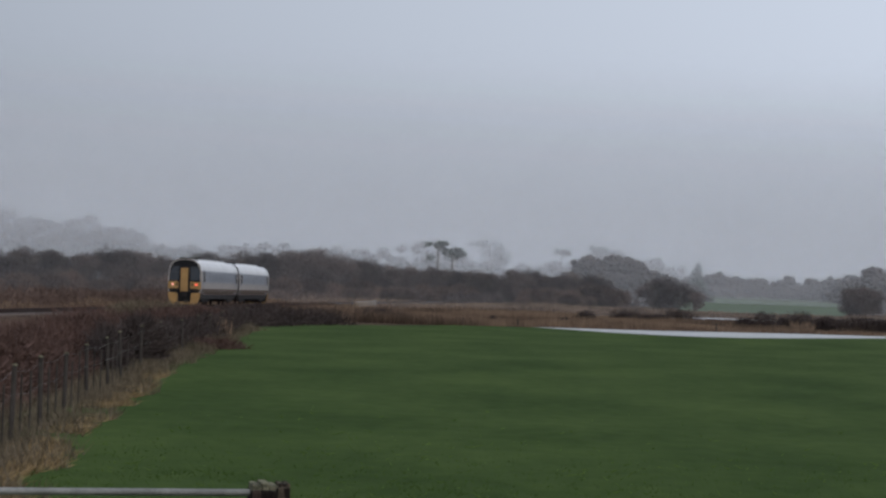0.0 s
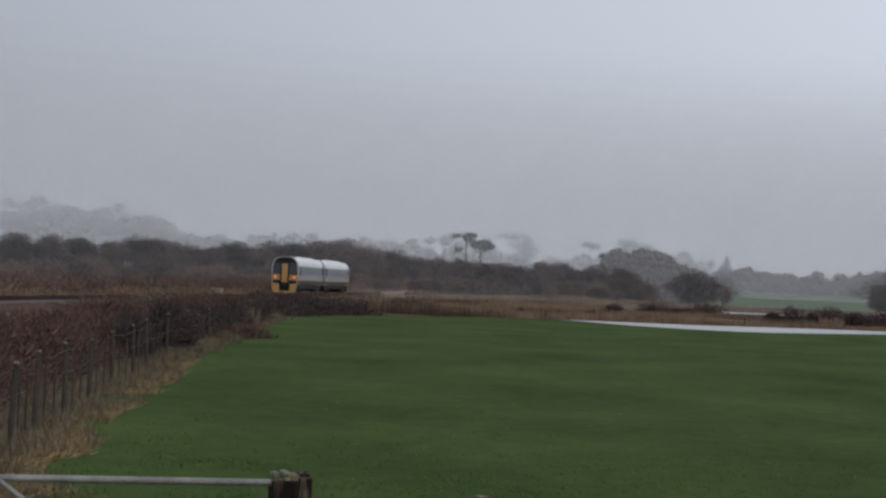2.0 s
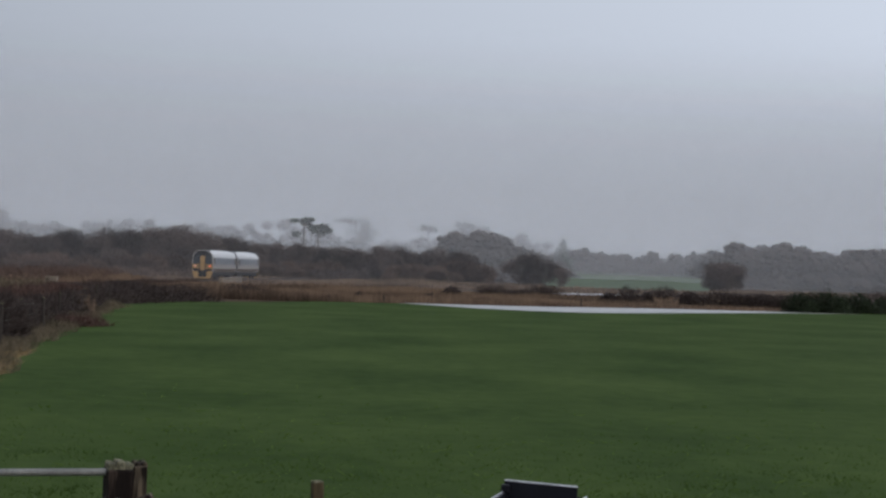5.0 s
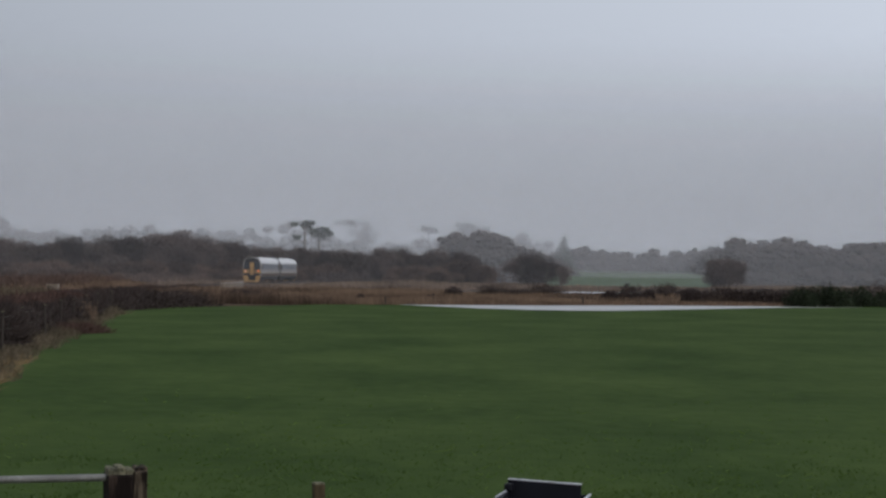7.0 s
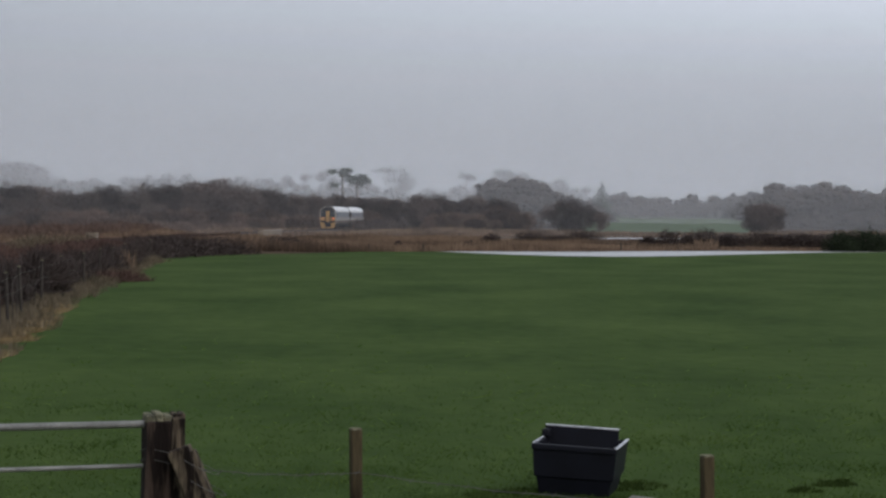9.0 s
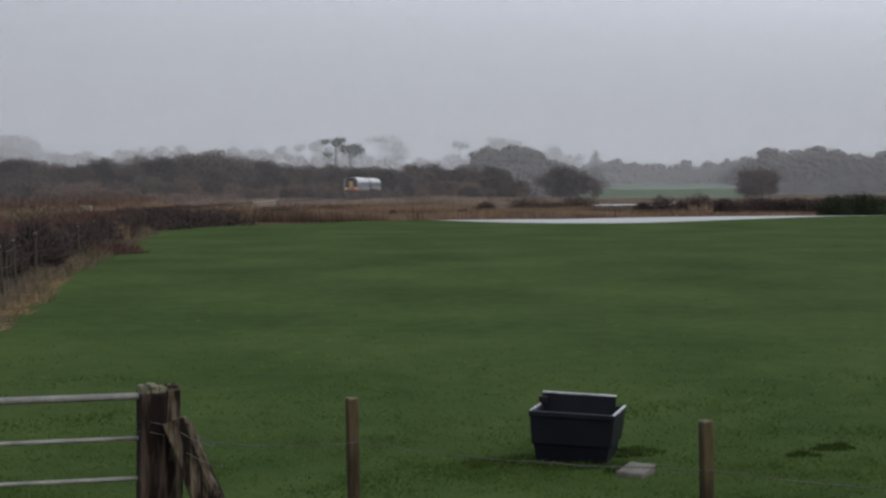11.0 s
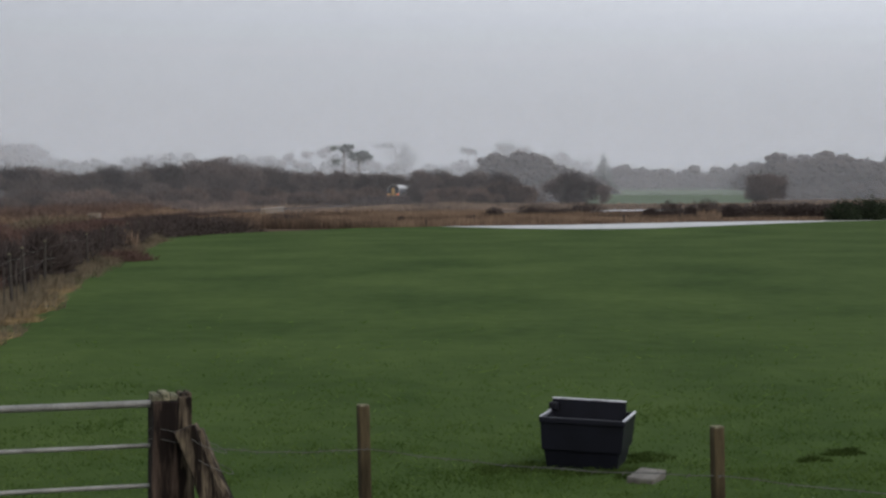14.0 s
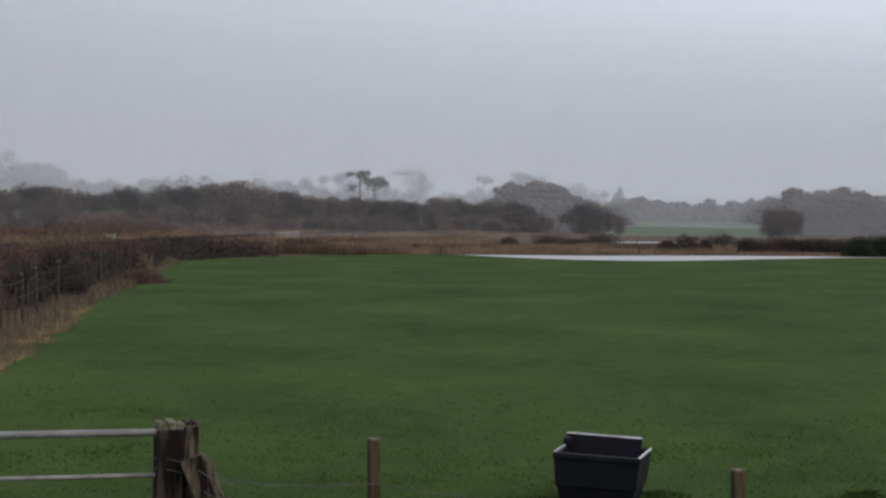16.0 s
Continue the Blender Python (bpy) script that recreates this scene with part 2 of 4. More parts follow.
M_HEAD = glow("lit_marker_lamp", (1.0, 0.42, 0.33), 0.9)
M_WATER = mat("flood_water", (0.24, 0.235, 0.22), 0.38, spread=0.2, scale=0.2, fine=2.0, bump=0.3, spec=1.0)


# ---- building helpers ----
rng = np.random.default_rng(7)


def part(name, bm, material, parent=None, label=""):
    """Links a bmesh as one mesh object under a thing or a part."""
    me = bpy.data.meshes.new(name)
    bm.to_mesh(me)
    bm.free()
    me.materials.append(material)
    ob = new(name, me)
    ob.parent = parent
    return tagged(ob, label)


def raw(name, verts, faces, material, parent=None, label=""):
    me = bpy.data.meshes.new(name)
    me.from_pydata([tuple(v) for v in verts], [], [tuple(f) for f in faces])
    me.update()
    me.materials.append(material)
    ob = new(name, me)
    ob.parent = parent
    return tagged(ob, label)


def box(x0, x1, y0, y1, z0, z1, bevel=0.0, bm=None):
    bm = bm or bmesh.new()
    r = bmesh.ops.create_cube(bm, size=1.0, matrix=Matrix.Translation(((x0 + x1) / 2, (y0 + y1) / 2, (z0 + z1) / 2)) @ Matrix.Diagonal((x1 - x0, y1 - y0, z1 - z0, 1)))
    if bevel:
        es = {e for v in r["verts"] for e in v.link_edges}
        bmesh.ops.bevel(bm, geom=list(es), offset=bevel, segments=2, affect='EDGES', profile=0.5)
    return bm


def tube(p, q, r0, r1=None, sides=10, bm=None):
    """A round, tapered bar from p to q."""
    bm = bm or bmesh.new()
    p, q = Vector(p), Vector(q)
    m = Matrix.Translation((p + q) / 2) @ (q - p).to_track_quat('Z', 'Y').to_matrix().to_4x4()
    bmesh.ops.create_cone(bm, cap_ends=True, segments=sides, radius1=r0, radius2=r0 if r1 is None else r1, depth=(q - p).length, matrix=m)
    return bm


def wire(pts, r, sides=5, closed=False):
    """One thin continuous wire along points."""
    bm = bmesh.new()
    pts = [Vector(p) for p in pts]
    rings = []
    for i, p in enumerate(pts):
        d = (pts[min(i + 1, len(pts) - 1)] - pts[max(i - 1, 0)]).normalized()
        u = d.cross(Vector((0, 0, 1)))
        u = u.normalized() if u.length > 1e-3 else Vector((1, 0, 0))
        w = d.cross(u)
        rings.append([bm.verts.new(p + (u * math.cos(a) + w * math.sin(a)) * r) for a in [k * 6.2832 / sides for k in range(sides)]])
    for a, c in zip(rings, rings[1:]):
        for k in range(sides):
            bm.faces.new((a[k], a[(k + 1) % sides], c[(k + 1) % sides], c[k]))
    return bm


def blades(base, way, width):
    """Thin three-cornered blades or twigs: base points, vectors to their tips, widths."""
    n = len(base)
    side = np.cross(way, rng.normal(size=(n, 3)))
    side /= np.linalg.norm(side, axis=1)[:, None] + 1e-9
    v = np.empty((n * 3, 3))
    v[0::3] = base - side * width[:, None] / 2
    v[1::3] = base + side * width[:, None] / 2
    v[2::3] = base + way
    return v, np.arange(n * 3).reshape(n, 3)


def outline(name, pts, z, material, kind="structure", label="", category="", thick=0.15):
    """A flat slab of ground with that outline."""
    n = len(pts)
    v = [(x, y, z) for x, y in pts] + [(x, y, z - thick) for x, y in pts]
    f = [tuple(range(n))] + [(i, i + n, (i + 1) % n + n, (i + 1) % n) for i in range(n)]
    ob = raw(name, v, f, material)
    return tagged(ob, label, category, kind=kind)


def track_x(y):
    """The railway's centre line."""
    ky = np.array([-100, 60, 110, 164, 206, 237, 269, 309, 351, 393, 426, 466, 511, 680.0])
    kx = np.array([-31.6, -31.0, -30.7, -30.6, -31.0, -30.9, -29.7, -27.2, -24.4, -21.7, -19.5, -17.0, -14.3, -4.9])
    m = np.gradient(kx, ky)
    y = np.asarray(y, float)
    i = np.clip(np.searchsorted(ky, y) - 1, 0, len(ky) - 2)
    h = ky[i + 1] - ky[i]
    s = (y - ky[i]) / h
    return kx[i] * (1 + 2 * s) * (1 - s) ** 2 + m[i] * h * s * (1 - s) ** 2 + kx[i + 1] * s * s * (3 - 2 * s) + m[i + 1] * h * s * s * (s - 1)


RAIL = 0.50  # height of the rail's top


def rail_z(y):
    """The line dips a little past the culvert."""
    return float(np.interp(y, [60, 110, 164, 240, 330, 390], [0.64, 0.61, RAIL, 0.36, 0.45, RAIL]))


# ---- ground, field, water ----
g = 4000
tagged(raw("ground", [(-g, -600, -0.06), (g, -600, -0.06), (g, g, -0.06), (-g, g, -0.06)], [(0, 1, 2, 3)], M_MARSH), "brown winter marsh ground reaching the horizon", "ground", kind="structure")

FIELD = [(-9.0, -40), (-8.0, 6), (-7.2, 17), (-8.0, 24.2), (-9.4, 34.2), (-11.0, 45.2), (-13.0, 59.6), (-14.2, 73.3), (-15.8, 92), (-18.2, 114.6),
         (-15.6, 131.7), (-11.5, 136), (-8, 146), (-2.4, 149.4), (7, 152.2), (17.3, 159.9), (26.4, 157), (35.4, 165.3), (60, 172), (140, 182), (140, -40)]
outline("field", FIELD, 0.0, M_GRASS, label="smooth dark green grazed pasture", category="field")
POND = [(-2.4, 149.3), (2.9, 137.7), (6.0, 134.2), (9.0, 133.2), (11.5, 134.6), (13.7, 137.3), (17.5, 143.0), (21.0, 148.6), (26.4, 156.6), (34.0, 163.0), (21, 160.5), (17.2, 159.2), (7.0, 151.6)]
outline("water_1", POND, 0.012, M_WATER, label="shallow flood water lying at the pasture's edge", category="water", thick=0.01)
outline("water_2", [(13, 258), (16, 252), (22, 254), (28, 262), (27, 270), (21, 272), (15, 268)], 0.012, M_WATER, label="pale strip of flood water in the marsh", category="water", thick=0.01)
tagged(raw("far_field", [(22, 400, 0.0), (54, 405, 0.0), (94, 660, 3.0), (34, 660, 3.0), (34, 668, -0.1), (94, 668, -0.1)], [(0, 1, 2, 3), (3, 2, 5, 4)], M_PALEFIELD), "pale green pasture far behind the marsh", "field", kind="structure")


def in_poly(x, y, poly):
    inside = np.zeros(len(x), bool)
    for (x0, y0), (x1, y1) in zip(poly, poly[1:] + poly[:1]):
        cross = ((y0 > y) != (y1 > y)) & (x < (x1 - x0) * (y - y0) / (y1 - y0 + 1e-12) + x0)
        inside ^= cross
    return inside


def grass():
    """Short blades of the pasture where the camera stands nearest, taller tufts by the fence."""
    n = 210000
    y = 8.0 - 9.0 * np.log(1 - 0.94 * rng.random(n))
    x = (rng.random(n) * 2 - 1) * (0.27 * y + 0.6)
    keep = in_poly(x, y, FIELD)
    x, y = x[keep], y[keep]
    clump = np.array([noise.noise((a * 0.9, b * 0.6, 3.0)) + 0.5 * noise.noise((a * 2.7, b * 1.8, 6.0)) for a, b in zip(x, y)])
    band = np.exp(-((y - (11.3 - 0.645 * x)) / 0.7) ** 2)
    keep = rng.random(len(x)) < np.clip(0.62 + 0.9 * clump + band, 0.1, 1) * np.clip((33 - y) / 17, 0, 1)
    x, y, clump = x[keep], y[keep], clump[keep]
    h = 0.015 + 0.02 * rng.random(len(x)) + 0.04 * np.clip(clump, 0, 1)
    near = np.exp(-((y - (11.3 - 0.645 * x)) / 0.5) ** 2)
    h += near * (0.02 + 0.06 * rng.random(len(x)))
    way = np.stack([rng.normal(0, 0.7, len(x)) * h, rng.normal(0, 0.7, len(x)) * h, h], 1)
    v, f = blades(np.stack([x, y, np.full(len(x), -0.003)], 1), way, 0.006 + 0.012 * rng.random(len(x)))
    tagged(raw("grass", v, f, M_BLADE), "short green grass with rougher tufts", "grass", kind="stuff")


grass()


def tufts():
    """Small tufts that roughen the pasture as far as they can be told apart."""
    n = 16000
    y = 1.0 / (1 / 44.0 + (1 / 8.5 - 1 / 44.0) * rng.random(n))
    x = (rng.random(n) * 2 - 1) * (0.26 * y + 0.6)
    keep = in_poly(x, y, FIELD)
    x, y = x[keep], y[keep]
    c = np.array([noise.noise((a * 0.7, q * 0.35, 8.0)) for a, q in zip(x, y)])
    keep = rng.random(len(x)) < (0.6 + 0.8 * c) * np.clip((44 - y) / 26, 0, 1)
    x, y, c = x[keep], y[keep], c[keep]
    h = np.minimum(0.0020 * y, 0.05) * (0.5 + 0.8 * rng.random(len(x))) * (1 + 0.6 * c)
    way = np.stack([rng.normal(0, 1.3, len(x)) * h, rng.normal(0, 1.3, len(x)) * h, h * 0.8], 1)
    v, f = blades(np.stack([x, y, np.full(len(x), -0.004)], 1), way, np.minimum(0.0010 * y, 0.045) * (0.6 + 0.8 * rng.random(len(x))))
    tagged(raw("grass_tufts", v, f, M_TUFT), "soft tufts of grazed winter grass", "grass", kind="stuff")


tufts()


def strip_blades(name, line, wide, n, h0, h1, lean, w, material, label, category, gap=0.0, fall=0.0):
    """Dead grass or reeds scattered along a line of the plan."""
    line = np.array(line, float)
    seg = np.linalg.norm(np.diff(line, axis=0), axis=1)
    s = np.concatenate([[0], np.cumsum(seg)])
    u = rng.random(n) * s[-1]
    x, y = np.interp(u, s, line[:, 0]), np.interp(u, s, line[:, 1])
    wave = np.array([noise.noise((q * 0.35, 2.0, 7.0)) + 0.5 * noise.noise((q * 1.1, 2.0, 3.0)) for q in y])
    x = x + np.clip(rng.normal(0, wide, n), -1.8 * wide, 1.8 * wide) * (1 + 0.8 * wave) + 0.25 * wave
    y = y + rng.normal(0, wide * 0.5, n)
    c = np.array([noise.noise((a * 0.5, b * 0.5, 9.0)) for a, b in zip(x, y)])
    keep = c > gap - rng.random(n) * 0.8
    x, y, c = x[keep], y[keep], c[keep]
    h = (h0 + (h1 - h0) * rng.random(len(x))) * (1 + 0.5 * c)
    way = np.stack([rng.normal(fall, lean, len(x)) * h, rng.normal(-0.3 * fall, lean, len(x)) * h, h], 1)
    v, f = blades(np.stack([x, y, np.full(len(x), -0.02)], 1), way, w * (0.6 + 0.8 * rng.random(len(x))))
    return tagged(raw(name, v, f, material), label, category, kind="stuff")


FENCE = [(-5.9, 16.2), (-6.4, 19.4), (-6.95, 22.7), (-7.42, 25.9), (-7.98, 29.1), (-8.4, 32.4), (-9.04, 36.6), (-9.47, 40.2), (-9.89, 44.0), (-10.6, 48.6), (-11.56, 55.4), (-12.3, 62.0), (-12.95, 69.0),
         (-13.7, 76.0), (-14.6, 84.0), (-15.5, 92.0), (-16.4, 101.0), (-17.2, 110.0)]
strip_blades("dead_grass", [(x + 0.42, y) for x, y in FENCE[:11]], 0.22, 36000, 0.04, 0.13, 0.8, 0.013, M_STRAW, "straw-coloured dead grass along the fence foot", "grass", 0.42, 0.9)
strip_blades("rank_grass", [(x - 0.1, y) for x, y in FENCE], 0.5, 40000, 0.10, 0.32, 0.45, 0.018, M_RANK, "grey-brown rank grass behind the fence", "grass")

strip_blades("rank_grass", [(-13.0, 66), (-14.0, 76), (-15.2, 88), (-16.4, 100), (-17.6, 113)], 0.25, 2600, 0.2, 0.5, 0.25, 0.04, M_RANK, "tall tawny grass standing along the thorn hedge", "grass", 0.25)
strip_blades("rank_grass", [(-15.6, 90), (-15.9, 94)], 0.3, 500, 0.5, 1.0, 0.12, 0.05, M_REED, "pale stand of dead tall grass at the hedge", "grass", -0.4)


def reeds():
    n = 150000
    y = 147 + 300 * rng.random(n) ** 1.8
    x = (rng.random(n) * 2 - 1) * (0.23 * y + 6)
    edge = np.interp(x, [-40, -17, -11.5, -8, -2.4, 7, 17, 26, 35, 60, 140], [128, 133, 137, 147, 151, 153.5, 162, 162, 168, 175, 184])
    y = np.where(y < edge, edge + rng.random(n) * 20, y)
    tx = track_x(y)
    keep = (np.abs(x - tx) > 3.2) & ~((x > 3) & (x < 46) & (y > 248) & (y < 278))
    dens = np.where(x > 12, 0.35, 1.0) * np.where((y > 185) & (x > 30), 0.4, 1.0)
    dens = dens * np.where(x < tx - 4, 0.3, 1.0)
    keep &= rng.random(n) < dens
    x, y = x[keep], y[keep]
    c = np.array([noise.noise((a * 0.12, b * 0.05, 5.0)) for a, b in zip(x, y)])
    h = (0.28 + 0.42 * rng.random(len(x))) * (1 + 0.9 * c) * np.where(x > 3, 0.6, 1.0)
    way = np.stack([rng.normal(0, 0.16, len(x)) * h, rng.normal(0, 0.1, len(x)) * h, h], 1)
    v, f = blades(np.stack([x, y, np.full(len(x), -0.07)], 1), way, (0.05 + 0.06 * rng.random(len(x))) * y / 170)
    tagged(raw("reed_bed", v, f, M_REED), "tawny winter reed bed behind the pasture", "reeds", kind="stuff")


reeds()


# ---- hedge, scrub and bushes ----
def thicket(name, line, half, height, n, length, w, material, label, category="hedge", kind="stuff", rough=0.35):
    """Leafless brush: a dense lumpy mass of twigs along a line of the plan."""
    line = np.array(line, float)
    seg = np.linalg.norm(np.diff(line, axis=0), axis=1)
    s = np.concatenate([[0], np.cumsum(seg)])
    u = rng.random(n) * s[-1]
    cx, cy = np.interp(u, s, line[:, 0]), np.interp(u, s, line[:, 1])
    a = rng.random(n) * math.pi
    r = rng.random(n) ** 0.45
    lump = np.array([noise.noise((p * 0.35, q * 0.25, 1.7)) + 0.5 * noise.noise((p * 0.9, q * 0.7, 4.7)) for p, q in zip(cx, cy)])
    hh = height * (1 + rough * lump)
    x = cx + np.cos(a) * r * half
    z = np.sin(a) * r * hh * 0.92
    y = cy + rng.normal(0, 0.3, n)
    way = np.stack([np.cos(a) * 0.5 + rng.normal(0, 0.5, n), rng.normal(0, 0.5, n), np.sin(a) * 0.6 + rng.normal(0.15, 0.4, n)], 1)
    way *= (length * (0.4 + rng.random(n)) / (np.linalg.norm(way, axis=1) + 1e-6))[:, None]
    z = np.maximum(z, 0.0)
    way[:, 2] = np.maximum(way[:, 2], -z * 0.9)
    v, f = blades(np.stack([x, y, z - 0.03], 1), way, w * (0.5 + rng.random(n)))
    return tagged(raw(name, v, f, material), label, category, kind=kind)


thicket("hedge", [(-9.2, 15), (-10.6, 25), (-11.6, 34), (-12.8, 45), (-14.3, 56), (-15.6, 68), (-16.6, 80), (-17.8, 95), (-19.2, 108)], 2.0, 1.22, 80000, 0.3, 0.028, M_TWIG, "leafless reddish-brown bramble hedge behind the fence", rough=0.55)
thicket("hedge", [(-20.5, 104), (-19.5, 116), (-18.0, 126), (-15.8, 133.5)], 2.4, 1.1, 20000, 0.3, 0.05, M_THORN, "dark thorn hedge rounding the pasture's corner")
thicket("hedge", [(-13.0, 61), (-13.9, 70), (-14.8, 80), (-15.8, 92), (-17.2, 104), (-18.4, 112)], 0.8, 1.05, 16000, 0.3, 0.035, M_THORN, "dark thorn hedge grown through the old fence")
thicket("bramble", [(-13.6, 74.5), (-12.6, 76.6)], 0.9, 0.3, 2500, 0.25, 0.03, M_TWIG, "low dark bramble clump spilling into the pasture", "bramble", "")
thicket("thorn_bush", [(-12.5, 58.3), (-12.3, 60.3)], 0.5, 1.45, 3600, 0.45, 0.03, M_THORN, "dark thorn bush grown through the fence", "bush", "")
thicket("thorn_bush", [(-11.7, 51.5), (-12.4, 55.0)], 0.45, 1.1, 2200, 0.45, 0.03, M_THORN, "dark thorn bush grown through the fence", "bush", "")
thicket("scrub", [(-26.0, 60), (-25.0, 95), (-25.0, 118), (-25.2, 132)], 1.6, 0.42, 12000, 0.3, 0.05, M_CARR, "brown low scrub on the railway bank", "scrub")
thicket("scrub", [(-34.6, 118), (-34.8, 150), (-35.2, 200), (-34.6, 250), (-31.6, 300)], 1.2, 0.6, 15000, 0.4, 0.06, M_REED, "tawny tall grass behind the railway", "scrub", rough=2.0)
thicket("scrub", [(-26.4, 121), (-26.0, 130), (-26.0, 139)], 1.5, 1.0, 7000, 0.35, 0.05, M_RANK, "tawny bramble mound beside the railway", "scrub", rough=0.4)
thicket("scrub", [(-26.2, 138), (-26.2, 150), (-26.6, 172), (-26.8, 205), (-26.2, 228)], 1.3, 0.62, 14000, 0.35, 0.06, M_CARR, "brown brambles along the foot of the railway bank", "scrub", rough=0.7)
thicket("scrub", [(-37.5, 60), (-38.5, 100), (-39, 150), (-39.5, 220), (-37, 270), (-35, 310)], 2.6, 1.55, 34000, 0.6, 0.07, M_CARR, "brown scrub beyond the railway", "scrub")


def bush(x, y, half, height, material, label, n=1600, tw=0.055):
    """A round bush: sprays of twigs round a few stems."""
    th = new("bush")
    th.location = (x, y, -0.06)
    bm = bmesh.new()
    for k in range(5):
        a = k * 1.26 + x
        tube((0, 0, -0.05), (half * 0.4 * math.cos(a), half * 0.4 * math.sin(a), height * 0.6), 0.05, 0.02, 6, bm)
    part("stem", bm, M_BARK, th)
    a, r = rng.random(n) * 6.283, rng.random(n) ** 0.5
    t = rng.random(n)
    lump = np.array([noise.noise((math.cos(q) * 1.6 + x, math.sin(q) * 1.6 + y, s * 2.2)) for q, s in zip(a, t)])
    rad = half * (1 + 0.45 * lump)
    el = np.arccos(t)
    p = np.stack([np.cos(a) * np.sin(el) * r * rad, np.sin(a) * np.sin(el) * r * rad, np.abs(np.cos(el)) * r * height * (0.92 + 0.3 * lump)], 1)
    way = p / half * 0.3 + rng.normal(0, 0.3, (n, 3)) + (0, 0, 0.12)
    way *= (0.2 * height ** 0.5)
    way[:, 2] = np.maximum(way[:, 2], -p[:, 2] * 0.8)
    v, f = blades(p, way, tw * (0.6 + 0.9 * rng.random(n)) * (1 + half * 0.25))
    raw("foliage", v, f, material, th)
    return tagged(th, label, "bush", "bushes in the marsh")


GD, BD = "dark green gorse bush at the pasture's far edge", "dark leafless bush in the tawny marsh"
for x, y, r, h in ((29.2, 163, 1.6, 1.7), (31.5, 163.5, 1.7, 2.0), (34.3, 166, 1.9, 1.8), (37.5, 168, 2.0, 1.6), (41, 170, 2.1, 1.7)):
    bush(x, y, r, h, M_GORSE, GD, 5000)
thicket("hedge", [(23.6, 176), (27, 177), (31, 178), (36, 180)], 1.6, 1.35, 9000, 0.3, 0.07, M_THORN, "dark clipped thorn hedge behind the flood water", rough=0.12)
for x, y, r, h in ((22.0, 176, 1.2, 1.4), (40, 182, 3.0, 2.2), (46, 184, 3.0, 2.2)):
    bush(x, y, r, h, M_THORN, BD, 3500)
for x, y, r, h in ((19.6, 205, 1.7, 1.5), (17.6, 206, 0.9, 0.9), (26.5, 236, 2.6, 1.65), (21.8, 209, 0.7, 0.9), (7.0, 235, 2.5, 1.15), (13.0, 240, 2.6, 1.35), (2.0, 200, 1.2, 1.1), (-0.2, 160, 0.5, 0.7),
                   (-5.6, 158, 0.4, 0.7), (-15.5, 172, 2.2, 1.0), (9.8, 228, 1.6, 0.8), (26.8, 212, 2.0, 1.1)):
    bush(x, y, r, h, M_THORN, BD, 2600)


# ---- trees ----
def cores(clumps, seed, fill=0.85):
    """Dense lumpy hearts of distant crowns."""
    bm = bmesh.new()
    bmesh.ops.create_icosphere(bm, subdivisions=2, radius=1.0)
    base = np.array([v.co[:] for v in bm.verts])
    tri = np.array([[v.index for v in f.verts] for f in bm.faces])
    bm.free()
    r = np.random.default_rng(seed)
    vs, fs = [], []
    for k, (x, y, z, rx, rz) in enumerate(clumps):
        lump = base * (1 + r.normal(0, 0.10, (len(base), 1)))
        vs.append(lump * (rx * fill, rx * fill, rz * fill) + (x, y, z))
        fs.append(tri + k * len(base))
    return np.concatenate(vs), np.concatenate(fs)


def crown_cloud(seed, clumps, n, length, w, up=0.2):
    """Twigs in a union of clumps (x, y, z, rx, rz)."""
    r = np.random.default_rng(seed)
    vol = np.array([c[3] ** 2 * c[4] for c in clumps])
    idx = r.choice(len(clumps), n, p=vol / vol.sum())
    c = np.array(clumps)[idx]
    d = r.normal(size=(n, 3))
    d /= np.linalg.norm(d, axis=1)[:, None]
    rad = r.random(n) ** 0.42
    p = c[:, :3] + d * rad[:, None] * np.stack([c[:, 3], c[:, 3], c[:, 4]], 1)
    way = d * 0.7 + r.normal(0, 0.55, (n, 3)) + (0, 0, up)
    way *= (length * (0.4 + r.random(n)) / (np.linalg.norm(way, axis=1) + 1e-6))[:, None]
    return blades(p, way, w * (0.5 + r.random(n)))


def limbs(bm, seed, top, r0, count, low=0.3):
    r = random.Random(seed)
    tube((0, 0, -0.3), (0.1, 0, top * 0.45), r0, r0 * 0.7, 8, bm)
    tube((0.1, 0, top * 0.45), (0.2, 0.1, top * 0.85), r0 * 0.7, r0 * 0.25, 8, bm)
    for k in range(count):
        a, z = k * 2.4 + r.random(), top * (low + 0.45 * k / count)
        d = top * (0.28 + 0.12 * r.random())
        tube((0.08, 0, z), (d * math.cos(a), d * math.sin(a), z + d * 0.8), r0 * 0.4, r0 * 0.12, 6, bm)


def bare_tree(seed, wide=1.0, n=6500):
    """A leafless broad tree or carr willow, ten metres tall."""
    r = random.Random(seed)
    th = new("tree")
    bm = bmesh.new()
    limbs(bm, seed, 9.5, 0.22, 9, 0.15)
    part("trunk", bm, M_BARK, th)
    cl = [(0, 0, 7.0, 2.6 * wide, 2.6)]
    for k in range(14):
        a = r.random() * 6.283
        d = (1.2 + 2.2 * r.random()) * wide
        z = 1.6 + 6.0 * r.random()
        cl.append((d * math.cos(a), d * math.sin(a), z, (1.2 + 0.9 * r.random()) * wide, 1.2 + 0.8 * r.random()))
    v, f = crown_cloud(seed, cl, n, 0.75, 0.12)
    raw("crown", v, f, M_CROWN, th)
    return tagged(th, "leafless brown winter tree in a dense thicket", "tree", "trees of the wood")


PROTO = [bare_tree(s, w) for s, w in ((11, 1.0), (12, 1.25), (13, 0.9), (14, 1.4), (15, 1.1))]
first = set()


